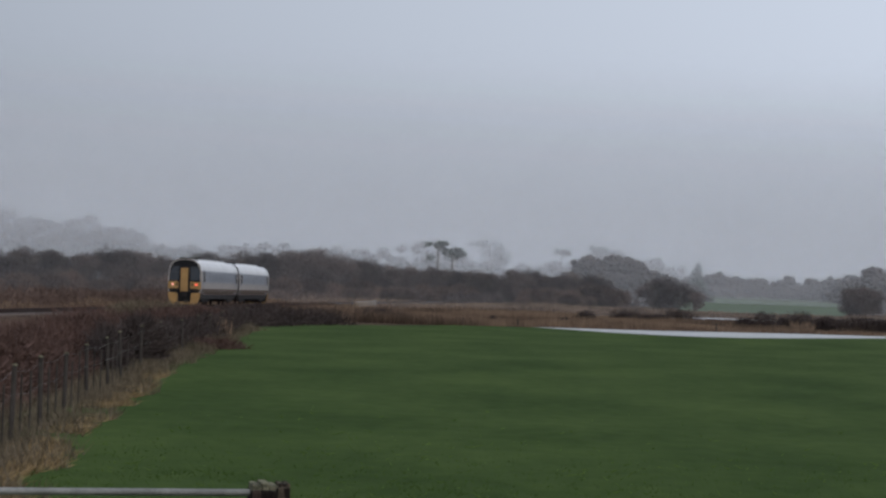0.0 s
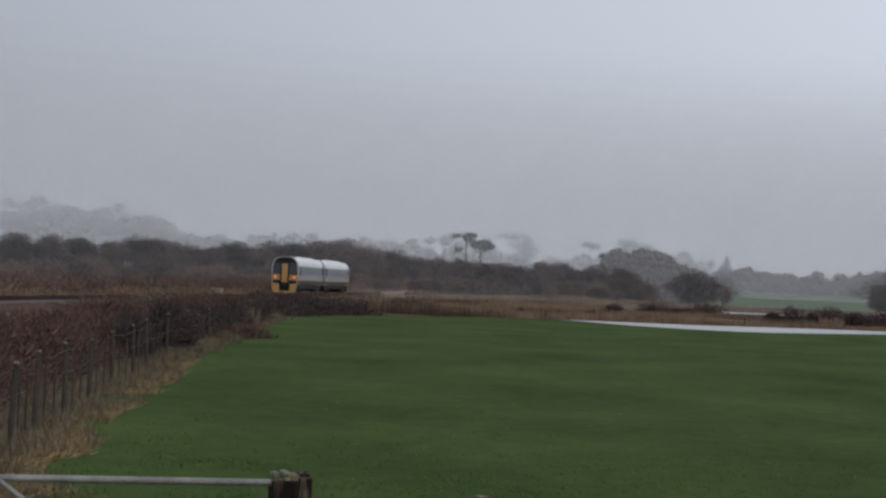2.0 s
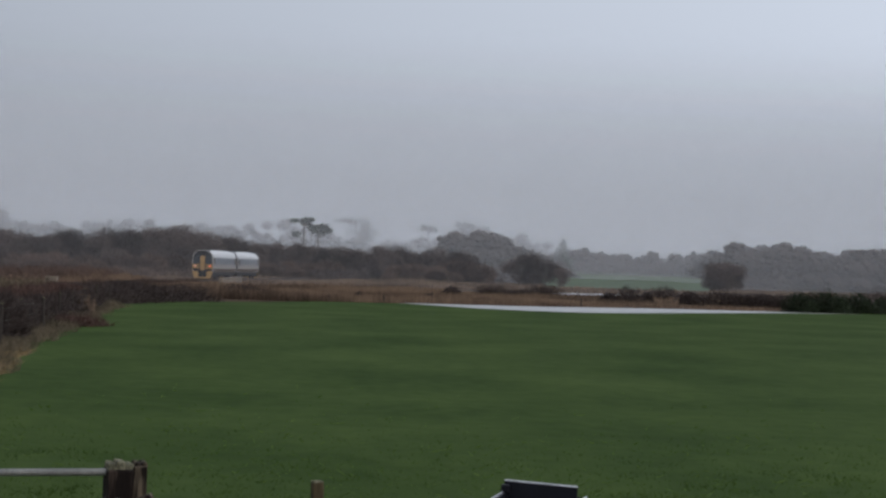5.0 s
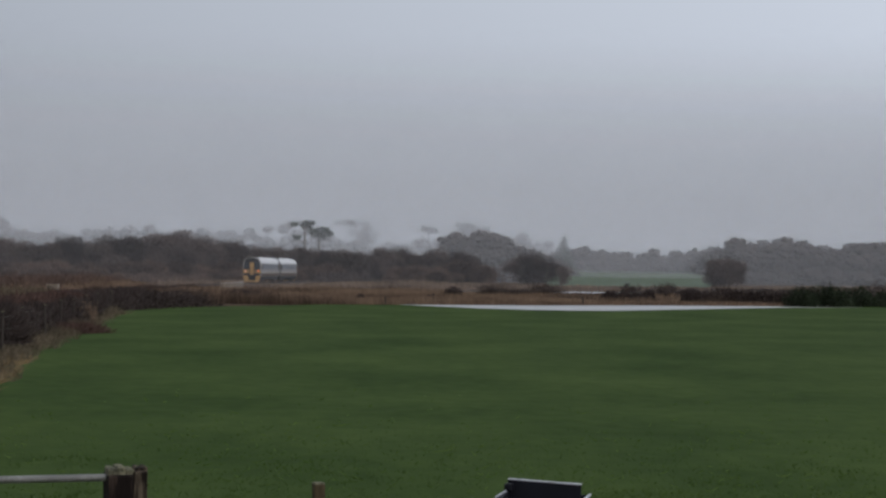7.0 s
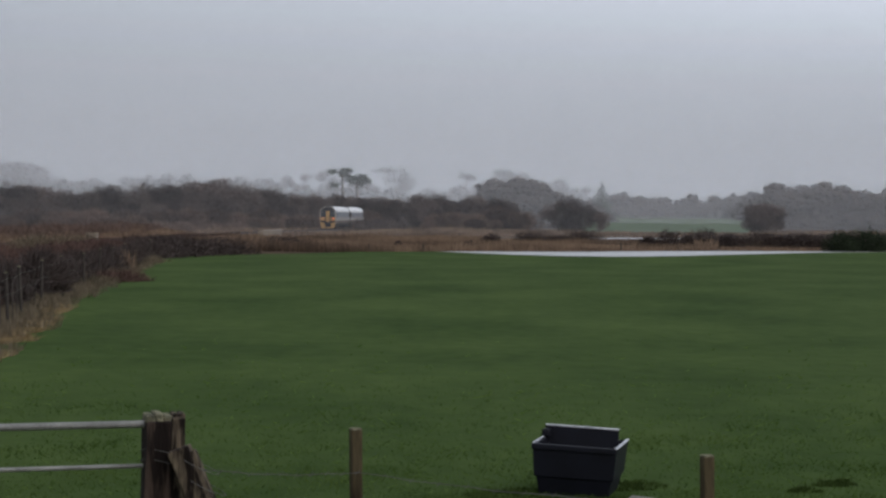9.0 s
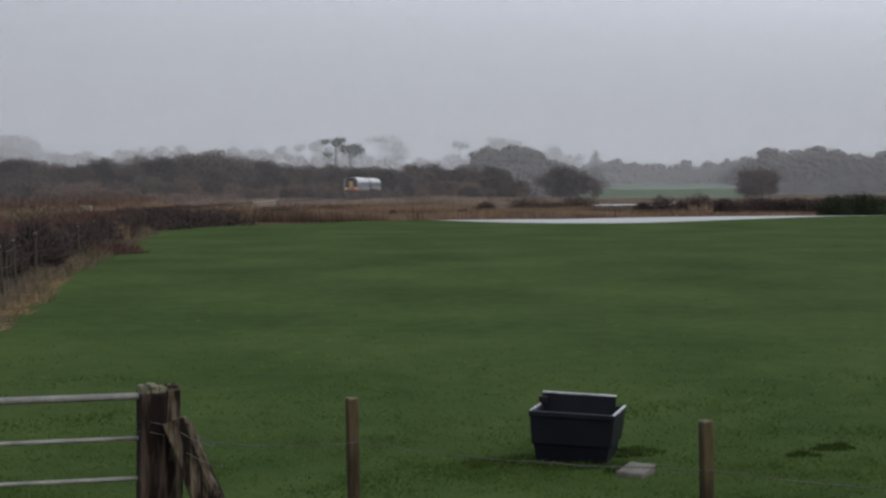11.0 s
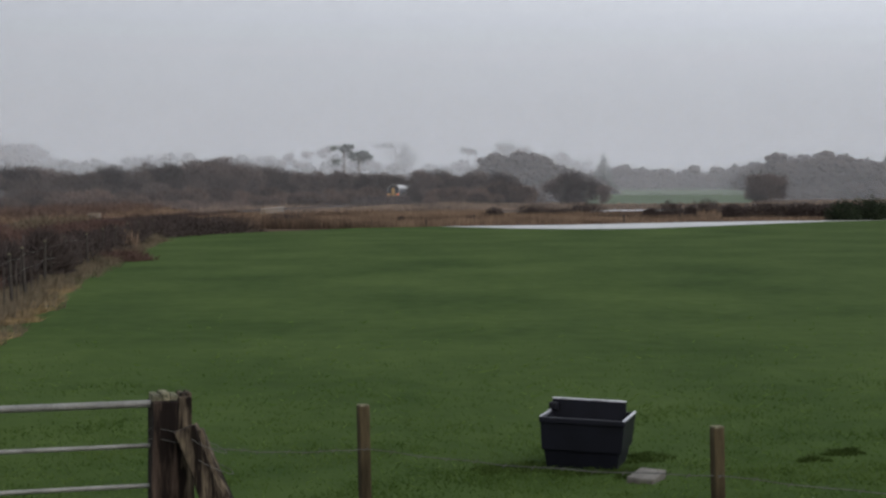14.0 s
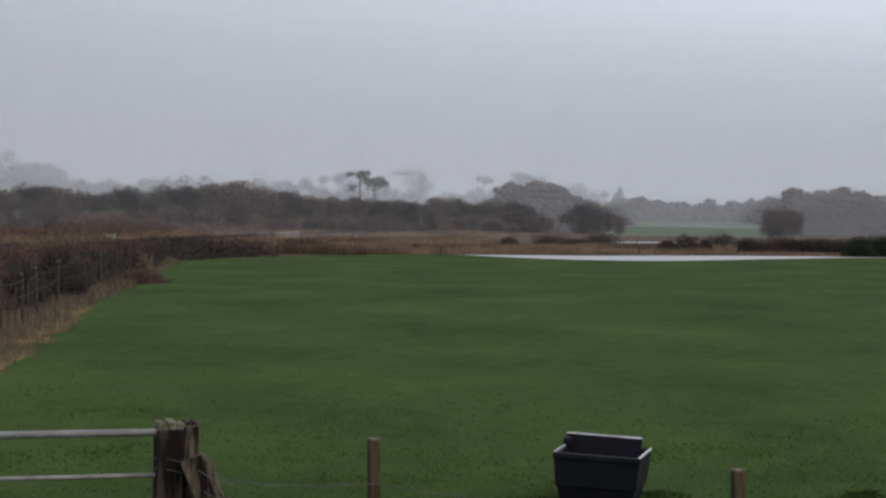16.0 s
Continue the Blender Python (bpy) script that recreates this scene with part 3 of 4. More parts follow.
def plant(x, y, height, label="", turn=None):
    k = random.randrange(len(PROTO))
    s = height / 10.0
    m = pose(x, y, -0.06, 0, 0, random.random() * 360)
    src = PROTO[k]
    if k in first:
        ob = copy_thing(src, m)
    else:
        first.add(k)
        ob = src
        ob.matrix_basis = m
    ob.scale = (s * (0.85 + 0.4 * random.random()), s * (0.85 + 0.4 * random.random()), s)
    if label:
        tagged(ob, label)
    return ob


def skyline(r, table):
    """The height over the eye line, as a slope, at the bearing r."""
    return float(np.interp(r, [a for a, b in table], [b for a, b in table]))


# the near wood: bearing (x over y) and slope of its top over the eye
WOOD = [((x - 784) / 3650, (282 - y) / 3650) for x, y in ((-260, 225), (-150, 228), (-60, 226), (-20, 214), (20, 226), (60, 232), (130, 228), (180, 222), (240, 215), (285, 213), (300, 206), (340, 206), (360, 220), (420, 226), (480, 234),
                                                        (560, 239), (650, 244), (675, 234), (720, 234), (745, 244), (790, 240), (812, 215), (840, 207), (880, 216), (925, 232), (965, 252), (1000, 262), (1040, 280))]
PLAN = [(-0.29, 320), (-0.276, 330), (-0.168, 400), (-0.086, 460), (-0.046, 515), (-0.0325, 530), (-0.032, 456), (0.018, 470), (0.06, 430), (0.075, 430)]


def wood_line(r):
    return float(np.interp(r, [a for a, b in PLAN], [b for a, b in PLAN]))


def wood():
    for row, (add, keep) in enumerate(((0, 1.0), (14, 0.96), (-9, 0.62))):
        r = -0.285
        while r < 0.0245:
            d = wood_line(r) + add + random.uniform(-4, 4)
            if -0.046 < r < -0.032:
                d = 520 + random.random() * 6
            x = r * d
            slope = skyline(r, WOOD)
            if r > 0.006:  # the near wood ends among taller trees that stand back
                slope = min(slope, 0.0115) - 0.9 * max(0.0, r - 0.014)
            h = (2.4 + slope * d) * keep * random.uniform(0.90, 1.05)
            if abs(x - float(track_x(d))) > (3.3 if r > -0.033 else 5.0):
                plant(x, d, h)
            r += random.uniform(4.0, 6.2) * (0.8 if row == 2 else 1.0) / d


wood()


def willow(seed, n=5200):
    """A low dense willow bush on many stems, four metres tall."""
    r = random.Random(seed)
    th = new("willow_bush")
    bm = bmesh.new()
    for k in range(7):
        a = k * 0.9 + r.random() * 0.5
        tube((0.15 * math.cos(a), 0.15 * math.sin(a), -0.15), (1.4 * math.cos(a), 1.4 * math.sin(a), 2.4 + r.random()), 0.07, 0.02, 6, bm)
    part("stem", bm, M_BARK, th)
    cl = [(0, 0, 1.5, 2.6, 1.5)]
    for k in range(12):
        a, q = r.random() * 6.283, r.random()
        cl.append((2.3 * q * math.cos(a), 2.3 * q * math.sin(a), 0.7 + (1 - 0.6 * q) * 2.4 * r.random(), 0.7 + 0.7 * r.random(), 0.6 + 0.4 * r.random()))
    v, f = crown_cloud(seed, cl, n, 0.6, 0.10)
    v[:, 2] = np.maximum(v[:, 2], 0.0)
    raw("crown", v, f, M_CARR, th)
    return tagged(th, "reddish-brown leafless willow scrub before the wood", "bush", "willows of the marsh")


WILLOWS = [willow(k) for k in (61, 62, 63)]


def carr():
    """Willow scrub along the foot of the near wood."""
    used = 0
    for add, low, high in ((-17, 0.50, 0.78), (-30, 0.24, 0.5)):
        r = -0.285
        while r < 0.026:
            d = wood_line(r) + add + random.uniform(-6, 5)
            x = r * d
            h = max(1.6, (2.4 + min(skyline(r, WOOD), 0.0115) * d) * random.uniform(low, high))
            if abs(x - float(track_x(d))) > 6.5:
                m = pose(x, d, -0.06, 0, 0, random.random() * 360)
                ob = copy_thing(WILLOWS[used % 3], m) if used > 2 else WILLOWS[used]
                ob.matrix_basis = m
                ob.scale = (h / 4.0 * random.uniform(0.9, 1.3), h / 4.0 * random.uniform(0.9, 1.3), h / 3.9)
                used += 1
            r += random.uniform(3.2, 6.0) / d


carr()


def far_wood(name, rows, label, n_each=1000, foot=0.0):
    """Distant woods as one mass of twigs: rows of bearing, slope of the top, distance, half width in metres."""
    vs, fs, count = [], [], 0
    for r, s, d, half in rows:
        x, top = r * d, 2.4 + s * d
        tall = half * random.uniform(0.7, 1.0)
        cl = [(x, d, top - tall, half * 0.9, tall * 0.85)]
        for k in range(9):
            a, e = random.uniform(0, 6.283), random.uniform(0.1, 1.4)
            q = random.uniform(0.22, 0.42)
            cl.append((x + math.cos(a) * math.cos(e) * half * 0.85, d + math.sin(a) * math.cos(e) * half * 0.85, top - tall + math.sin(e) * tall * 0.8, half * q, tall * q))
        z = top - tall * 1.4
        while z > foot * top:
            cl.append((x + random.uniform(-0.4, 0.4) * half, d, z * 0.5, half * 1.05, max(z * 0.5, 1.0)))
            z -= half * 1.5
        v, f = crown_cloud(int(1000 + count), cl, n_each, 0.7, 0.30 * d / 600)
        cv, cf = cores(cl, 500 + count, 0.74)
        v, f = np.concatenate([v, cv]), np.concatenate([f, cf + len(v)])
        v[:, 2] = np.maximum(v[:, 2], -0.3)
        vs.append(v)
        fs.append(f + count)
        count += len(v)
    return tagged(raw(name, np.concatenate(vs), np.concatenate(fs), M_FAR), label, "wood", kind="stuff")


def px(x, y):
    """Bearing and slope from the plan's chart of the skyline."""
    return (x - 784) / 3650, (282 - y) / 3650


def chart(pairs, d, half, step):
    out = []
    for (x0, y0), (x1, y1) in zip(pairs, pairs[1:]):
        n = max(1, int((x1 - x0) / step))
        for k in range(n):
            t = (k + random.random() * 0.7) / n
            r, s = px(x0 + (x1 - x0) * t, y0 + (y1 - y0) * t)
            out.append((r, s + random.uniform(-0.0042, 0.0016), d + random.uniform(-15, 15), half * random.uniform(0.6, 1.35)))
    return out


# hill woods in the mist behind the near wood, row behind row
HL = "misty bare trees on a distant hillside"
far_wood("hill_wood", chart([(-280, 200), (-150, 196), (-60, 196), (0, 214), (80, 222), (150, 230), (185, 222), (260, 216), (350, 228), (440, 222), (540, 218), (600, 230), (690, 242), (790, 240)], 735, 3.0, 14), HL, 900)
far_wood("hill_wood", chart([(-280, 186), (-200, 178), (-120, 182), (-40, 184), (0, 196), (30, 204), (80, 211), (140, 224), (175, 226)], 815, 3.6, 14), HL, 1000)
far_wood("hill_wood", chart([(165, 222), (185, 204), (205, 213), (240, 201), (290, 202), (350, 214), (380, 203), (440, 203), (470, 216), (490, 196), (540, 197), (600, 216), (690, 232), (740, 224), (790, 230)], 845, 3.6, 14), HL, 1000)
far_wood("hill_wood", chart([(-280, 170), (-200, 160), (-120, 168), (-60, 172), (-20, 180), (20, 192)], 925, 4.0, 14), "faint misty trees along a hilltop", 1000)
far_wood("hill_wood", chart([(560, 226), (640, 226), (700, 234), (760, 226), (830, 214), (835, 196), (852, 196), (858, 208), (900, 206), (960, 219), (1010, 236)], 1000, 4.4, 14), "faint misty wood on a distant ridge", 1000)
# tall trees standing back at the end of the near wood
far_wood("back_wood", chart([(775, 244), (800, 222), (835, 207), (865, 209), (895, 217), (935, 232), (985, 246), (1020, 256)], 572, 2.7, 8), "tall leafless trees fading into the mist", 1100)
far_wood("back_wood", chart([(785, 244), (835, 217), (880, 219), (935, 242), (1000, 258)], 558, 3.0, 8), "leafless trees greyed by the mist", 1000)
far_wood("back_wood", chart([(790, 250), (850, 238), (920, 246), (1000, 262), (1030, 268)], 545, 2.6, 9), "leafless trees greyed by the mist", 1000)
# the wood and hedgerows beyond the pale pasture
far_wood("hedgerow_trees", chart([(960, 258), (1010, 244), (1060, 236), (1120, 240), (1180, 237), (1240, 236), (1290, 240)], 690, 3.6, 10), "misty hedgerow trees behind a far pasture")
far_wood("hedgerow_trees", chart([(1020, 260), (1100, 253), (1180, 250), (1240, 250), (1290, 250)], 665, 3.0, 10), "misty hedgerow trees behind a far pasture")
far_wood("lowland_wood", chart([(1255, 244), (1285, 232), (1320, 222), (1350, 216), (1400, 211), (1440, 220), (1480, 230), (1520, 220), (1568, 221), (1640, 224), (1800, 226)], 628, 3.6, 10), "brown bare wood beyond the marsh", 1100)
far_wood("lowland_wood", chart([(1262, 252), (1330, 234), (1420, 226), (1490, 236), (1600, 231), (1800, 234)], 614, 3.4, 11), "brown bare wood beyond the marsh", 1000)
far_wood("lowland_wood", chart([(1275, 258), (1330, 246), (1420, 242), (1500, 238), (1600, 242), (1800, 244)], 598, 3.2, 10), "brown bare wood beyond the marsh", 1100)


def umbrella_pine(x, y, top, clumps, name="pine_tree", label="dark flat-topped pine standing over the wood", shift=0.0):
    th = new(name)
    th.location = (x, y, -0.1)
    bm = bmesh.new()
    tube((0, 0, -0.2), (shift, 0, top * 0.9), 0.42, 0.25, 8, bm)
    for cx, cz, r, rz in clumps:
        tube((shift * 0.8, 0, cz - 1.6), (cx, 0, cz - 0.2), 0.2, 0.08, 6, bm)
    part("trunk", bm, M_BARK, th)
    cl = []
    for cx, cz, r, rz in clumps:
        for k in range(9):
            cl.append((cx + random.uniform(-0.95, 0.95) * r, random.uniform(-0.8, 0.8) * r, cz + random.uniform(-0.55, 0.55) * rz, r * random.uniform(0.28, 0.5), rz * random.uniform(0.4, 0.8)))
    v, f = crown_cloud(int(top * 31), cl, 2600, 0.8, 0.24, 0.1)
    raw("crown", v, f, M_NEEDLE, th)
    return tagged(th, label, "tree")


# bearings and slopes of the two pines, then two lone trees and a spruce on the skyline
K6 = 600 / 3650
umbrella_pine((556 - 784) * K6, 600, 2.4 + (282 - 196) * K6, [(-1.2, 15.6, 2.2, 0.8), (1.0, 16.2, 1.6, 0.5), (-2.2, 11.9, 1.3, 0.5)])
umbrella_pine((584 - 784) * K6, 601, 2.4 + (282 - 204) * K6, [(-1.4, 13.6, 1.9, 1.4), (0.6, 14.0, 1.9, 1.1), (1.6, 13.2, 1.6, 0.7), (0.2, 12.6, 1.7, 0.8)], shift=-0.6)
K8 = 800 / 3650
umbrella_pine((648 - 784) * K8, 800, 2.4 + (282 - 192) * K8, [(-4.8, 20.8, 3.2, 1.3), (0.5, 21.0, 4.6, 1.6), (4.6, 18.5, 3.4, 3.8), (0.5, 17.0, 4.2, 2.6), (3.0, 14.5, 4.0, 2.5)], label="tall spreading tree faint in the mist")
umbrella_pine((775 - 784) * K8, 800, 2.4 + (282 - 203) * K8, [(-0.8, 19.0, 2.2, 0.9), (1.4, 18.3, 1.6, 0.8)], label="tall spreading tree faint in the mist")
umbrella_pine((838 - 784) * 900 / 3650, 900, 2.4 + (282 - 196) * 900 / 3650, [(-1.5, 22.5, 2.6, 1.6), (2.0, 22.0, 2.6, 1.6)], label="tall spreading tree faint in the mist")


def spruce_tree(x, y, h):
    th = new("spruce_tree")
    th.location = (x, y, -0.1)
    part("trunk", tube((0, 0, -0.2), (0, 0, h * 0.9), 0.35, 0.08, 8), M_BARK, th)
    cl = [(random.uniform(-0.3, 0.3), 0, z, 0.5 + (h - z) * 0.36 * random.uniform(0.8, 1.15), 0.9) for z in np.arange(h * 0.25, h, 0.8)]
    v, f = crown_cloud(77, cl, 2600, 0.8, 0.2, 0.0)
    raw("crown", v, f, M_NEEDLE, th)
    return tagged(th, "dark pointed spruce rising over the hedgerows", "tree")


spruce_tree((1014 - 784) * 640 / 3650, 640, 2.4 + (282 - 212) * 640 / 3650)
# undergrowth at the feet of the woods
thicket("undergrowth", [(-96, 322), (-66, 394), (-39, 452), (-26, 505)], 5.0, 3.6, 9000, 1.3, 0.16, M_CROWN, "brown tangled undergrowth under the wood", "scrub")
thicket("undergrowth", [(-12.5, 448), (4, 460), (13, 452)], 4.0, 3.2, 5000, 1.2, 0.15, M_CROWN, "brown tangled undergrowth under the wood", "scrub")
thicket("undergrowth", [(78, 585), (110, 590), (190, 590)], 5.0, 4.0, 5000, 1.4, 0.16, M_CROWN, "brown tangled undergrowth under the wood", "scrub")
thicket("scrub", [(float(track_x(y)) + 4.6, y) for y in range(352, 440, 8)], 1.5, 1.9, 6000, 0.6, 0.13, M_CROWN, "brown scrub close beside the railway", "scrub")
# single bare trees that stand out of the near wood's edge
for x, y, d, lab in ((962, 243, 405, "round leafless tree at the marsh's edge"), (938, 250, 410, ""), (984, 252, 400, ""), (1010, 268, 396, ""), (1300, 248, 430, "round leafless tree before a misty wood"), (1322, 256, 432, ""), (1308, 250, 427, ""), (1292, 252, 434, ""), (1280, 254, 431, ""), (710, 246, 474, ""), (722, 250, 470, ""), (735, 248, 478, ""), (750, 248, 472, "")):
    r, s = px(x, y)
    plant(r * d, d, 2.4 + s * d, lab)

# the hill under the far woods
hv = [(-700, 760, -1), (-160, 780, 4), (-60, 800, 4), (80, 840, 3), (200, 900, 0), (-700, 1000, 16), (-180, 1000, 13), (-60, 1010, 9), (80, 1010, 9), (300, 1100, 1), (-700, 1200, -2), (-180, 1200, -2), (-60, 1200, -2), (80, 1200, -2), (300, 1200, -2)]
tagged(raw("hill", hv, [(0, 1, 6, 5), (1, 2, 7, 6), (2, 3, 8, 7), (3, 4, 9, 8), (5, 6, 11, 10), (6, 7, 12, 11), (7, 8, 13, 12), (8, 9, 14, 13)], M_MARSH), "wooded hillside dim in the mist", "hill", kind="structure")


# ---- mist: translucent curved sheets put between tree rows as haze, thicker with distance ----
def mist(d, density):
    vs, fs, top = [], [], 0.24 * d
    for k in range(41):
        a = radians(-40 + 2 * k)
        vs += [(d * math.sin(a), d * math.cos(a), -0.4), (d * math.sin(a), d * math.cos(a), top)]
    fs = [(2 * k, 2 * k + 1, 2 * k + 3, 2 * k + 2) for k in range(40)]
    return tagged(raw("mist", vs, fs, veil("mist", density, 0.03 * d, 0.125 * d)), "thin translucent sheet standing in for mist over the marsh", "mist", kind="structure")


# each sheet's distance and how much haze it lays over the view
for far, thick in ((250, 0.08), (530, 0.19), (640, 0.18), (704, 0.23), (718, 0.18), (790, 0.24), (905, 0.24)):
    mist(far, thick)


# ---- railway ----
def railway():
    th = tagged(new("railway_track"), "single railway line on a low ballast bank", "railway", kind="structure")
    ys = np.arange(-60, 620, 5.0)
    v, f = [], []
    top = [(-1.75, -0.24), (-1.3, -0.16), (1.3, -0.16), (1.75, -0.24)]
    for sign in (0, -1, 1):
        v, f = [], []
        for y in ys:
            x, z = float(track_x(y)), rail_z(y)
            prof = [(a, z + b) for a, b in top] if sign == 0 else [(sign * 1.75, z - 0.24), (sign * 2.3, z - 0.36), (sign * 4.2, -0.07)]
            v += [(x + a, y, b) for a, b in prof]
        m = len(prof)
        for k in range(len(ys) - 1):
            f += [(k * m + i, k * m + i + 1, (k + 1) * m + i + 1, (k + 1) * m + i) for i in range(m - 1)]
        raw("grass_bank" if sign else "ballast_bed", v, f, M_BANK if sign else M_BALLAST, th)
    rp = [(-0.07, -0.16), (-0.03, -0.13), (-0.04, -0.04), (-0.035, 0.0), (0.035, 0.0), (0.04, -0.04), (0.03, -0.13), (0.07, -0.16)]
    for side in (-0.75, 0.75):
        v, f = [], []
        for y in ys:
            v += [(float(track_x(y)) + side + a, y, rail_z(y) + b) for a, b in rp]
        m = len(rp)
        for k in range(len(ys) - 1):
            f += [(k * m + i, k * m + (i + 1) % m, (k + 1) * m + (i + 1) % m, (k + 1) * m + i) for i in range(m)]
        raw("rail", v, f, M_RUST, th)
    base = part("sleeper", box(-1.25, 1.25, -0.13, 0.13, -0.26, -0.15), M_SLEEPER, th)
    for k in range(290):
        y = 60 + 0.7 * k
        ob = base if k == 0 else new("sleeper", base.data)
        ob.parent = th
        ob.location = (float(track_x(y)), y, rail_z(y))


railway()
pp = tagged(new("parapet"), "low pale concrete culvert parapet beside the railway", "parapet")
pp.location = (float(track_x(243)) + 7.0, 243, -0.06)
part("wall", box(-0.2, 0.2, -16, 22, 0, 0.80, 0.05), M_PARAPET, pp)
part("coping", box(-0.28, 0.28, -16.2, 22.2, 0.80, 0.92, 0.03), M_PARAPET, pp)
pp.rotation_euler = (0, 0, radians(2.0))
cb = tagged(new("trackside_box"), "pale concrete trackside box with a dark plinth", "box")
cb.location = (float(track_x(182)) - 2.7, 182, -0.06)
part("housing", box(-0.50, 0.50, -0.4, 0.4, 0.4, 0.92, 0.04), M_PARAPET, cb)
part("plinth", box(-0.60, 0.60, -0.45, 0.45, 0.0, 0.4, 0.02), M_RUST, cb)
part("lid", box(-0.54, 0.54, -0.44, 0.44, 0.92, 0.98, 0.02), M_PARAPET, cb)


# ---- train ----
HALF = [(1.22, 0.95), (1.32, 1.25), (1.35, 1.7), (1.35, 2.3), (1.33, 2.85), (1.24, 3.2), (1.05, 3.5), (0.72, 3.7), (0.36, 3.78), (0.0, 3.8)]


def ring(scale=1.0, drop=0.0):
    right = [(a * scale, b - drop) for a, b in HALF]
    return [(-a, b) for a, b in right[:-1]] + [(a, b) for a, b in right[::-1]]


def shell(y0, y1, keep, grow=0.0):
    """A stretch of the railcar's skin whose profile heights lie within keep."""
    bm = bmesh.new()
    pts = ring()
    n = len(pts)
    rows = [[bm.verts.new((x * (1 + grow), y, z + (grow if z > 3.3 else 0))) for x, z in pts] for y in (y0, y1)]
    for i in range(n - 1):
        zm = (pts[i][1] + pts[i + 1][1]) / 2
        if keep[0] <= zm <= keep[1]:
            bm.faces.new((rows[0][i], rows[0][i + 1], rows[1][i + 1], rows[1][i]))
    for v in [v for v in bm.verts if not v.link_faces]:
        bm.verts.remove(v)
    return bm


def plate(pts, y0, y1):
    """A thick plate in the end face, from its outline in x and z."""
    bm = bmesh.new()
    a = [bm.verts.new((x, y0, z)) for x, z in pts]
    b = [bm.verts.new((x, y1, z)) for x, z in pts]
    bm.faces.new(a)
    bm.faces.new(b[::-1])
    for i in range(len(pts)):
        j = (i + 1) % len(pts)
        bm.faces.new((a[j], a[i], b[i], b[j]))
    bmesh.ops.recalc_face_normals(bm, faces=bm.faces[:])
    return bm


LEN = 19.7


def end_face(th, y, s):
    """Cab end: s = -1 faces back along the line, 1 forward."""
    full = [(a, b) for a, b in ring()]
    part("cab_end", plate(full, y, y + s * 0.05), M_BLACK, th)
    rim = bmesh.new()
    outer, inner = ring(), ring(0.93, 0.07)
    vo = [[rim.verts.new((x, y + s * d, z)) for x, z in outer] for d in (0.0, 0.07)]
    vi = [rim.verts.new((x, y + s * 0.07, max(z, 0.95))) for x, z in inner]
    for i in range(len(outer) - 1):
        rim.faces.new((vo[0][i], vo[0][i + 1], vo[1][i + 1], vo[1][i]))
        rim.faces.new((vo[1][i], vo[1][i + 1], vi[i + 1], vi[i]))
    part("end_rim", rim, M_SIDE, th)
    for k in (-1, 1):
        part("cab_window", plate([(k * 0.36, 2.05), (k * 1.22, 2.05), (k * 1.16, 2.9), (k * 0.95, 3.15), (k * 0.36, 3.2)], y + s * 0.05, y + s * 0.07), M_GLASS, th)
        lp = part("lamp_panel", plate([(k * 0.34, 1.42), (k * 1.33, 1.38), (k * 1.34, 1.96), (k * 0.34, 1.96)], y + s * 0.05, y + s * 0.13), M_YELLOW, th, "yellow lamp panel")
        for dx, m in ((0.95, M_LAMP if k > 0 else M_HEAD), (0.62, M_BLACK)):
            bm = tube((k * dx, y + s * 0.12, 1.72), (k * dx, y + s * 0.17, 1.72), 0.085, 0.08, 12)
            part("tail_lamp" if dx > 0.9 else "headlamp", bm, m, lp)
        part("apron", plate([(k * 0.52, 0.34), (k * 0.56, 1.04), (k * 1.31, 1.10), (k * 1.27, 0.75), (k * 1.12, 0.34)], y + s * 0.03, y + s * 0.17), M_YELLOW, th, "yellow lower apron")
    part("snowplough", plate([(-1.0, 0.12), (1.0, 0.12), (1.12, 0.34), (-1.12, 0.34)], y + s * 0.03, y + s * 0.2), M_YELLOW, th, "yellow lower bar")
    part("buffer_beam", plate([(-1.1, 0.3), (1.1, 0.3), (1.28, 1.1), (-1.28, 1.1)], y - s * 0.05, y + s * 0.06), M_BLACK, th)
    part("gangway_door", box(-0.30, 0.30, min(y, y + s * 0.32), max(y, y + s * 0.32), 1.18, 3.05, 0.03), M_YELLOW, th, "yellow gangway door")
    part("gangway_frame", box(-0.44, 0.44, min(y, y + s * 0.24), max(y, y + s * 0.24), 1.1, 3.2, 0.04), M_BLACK, th)
    cp = tube((0, y, 0.95), (0, y + s * 0.5, 0.95), 0.16, 0.2, 10)
    part("coupler", cp, M_SKIRT, th)


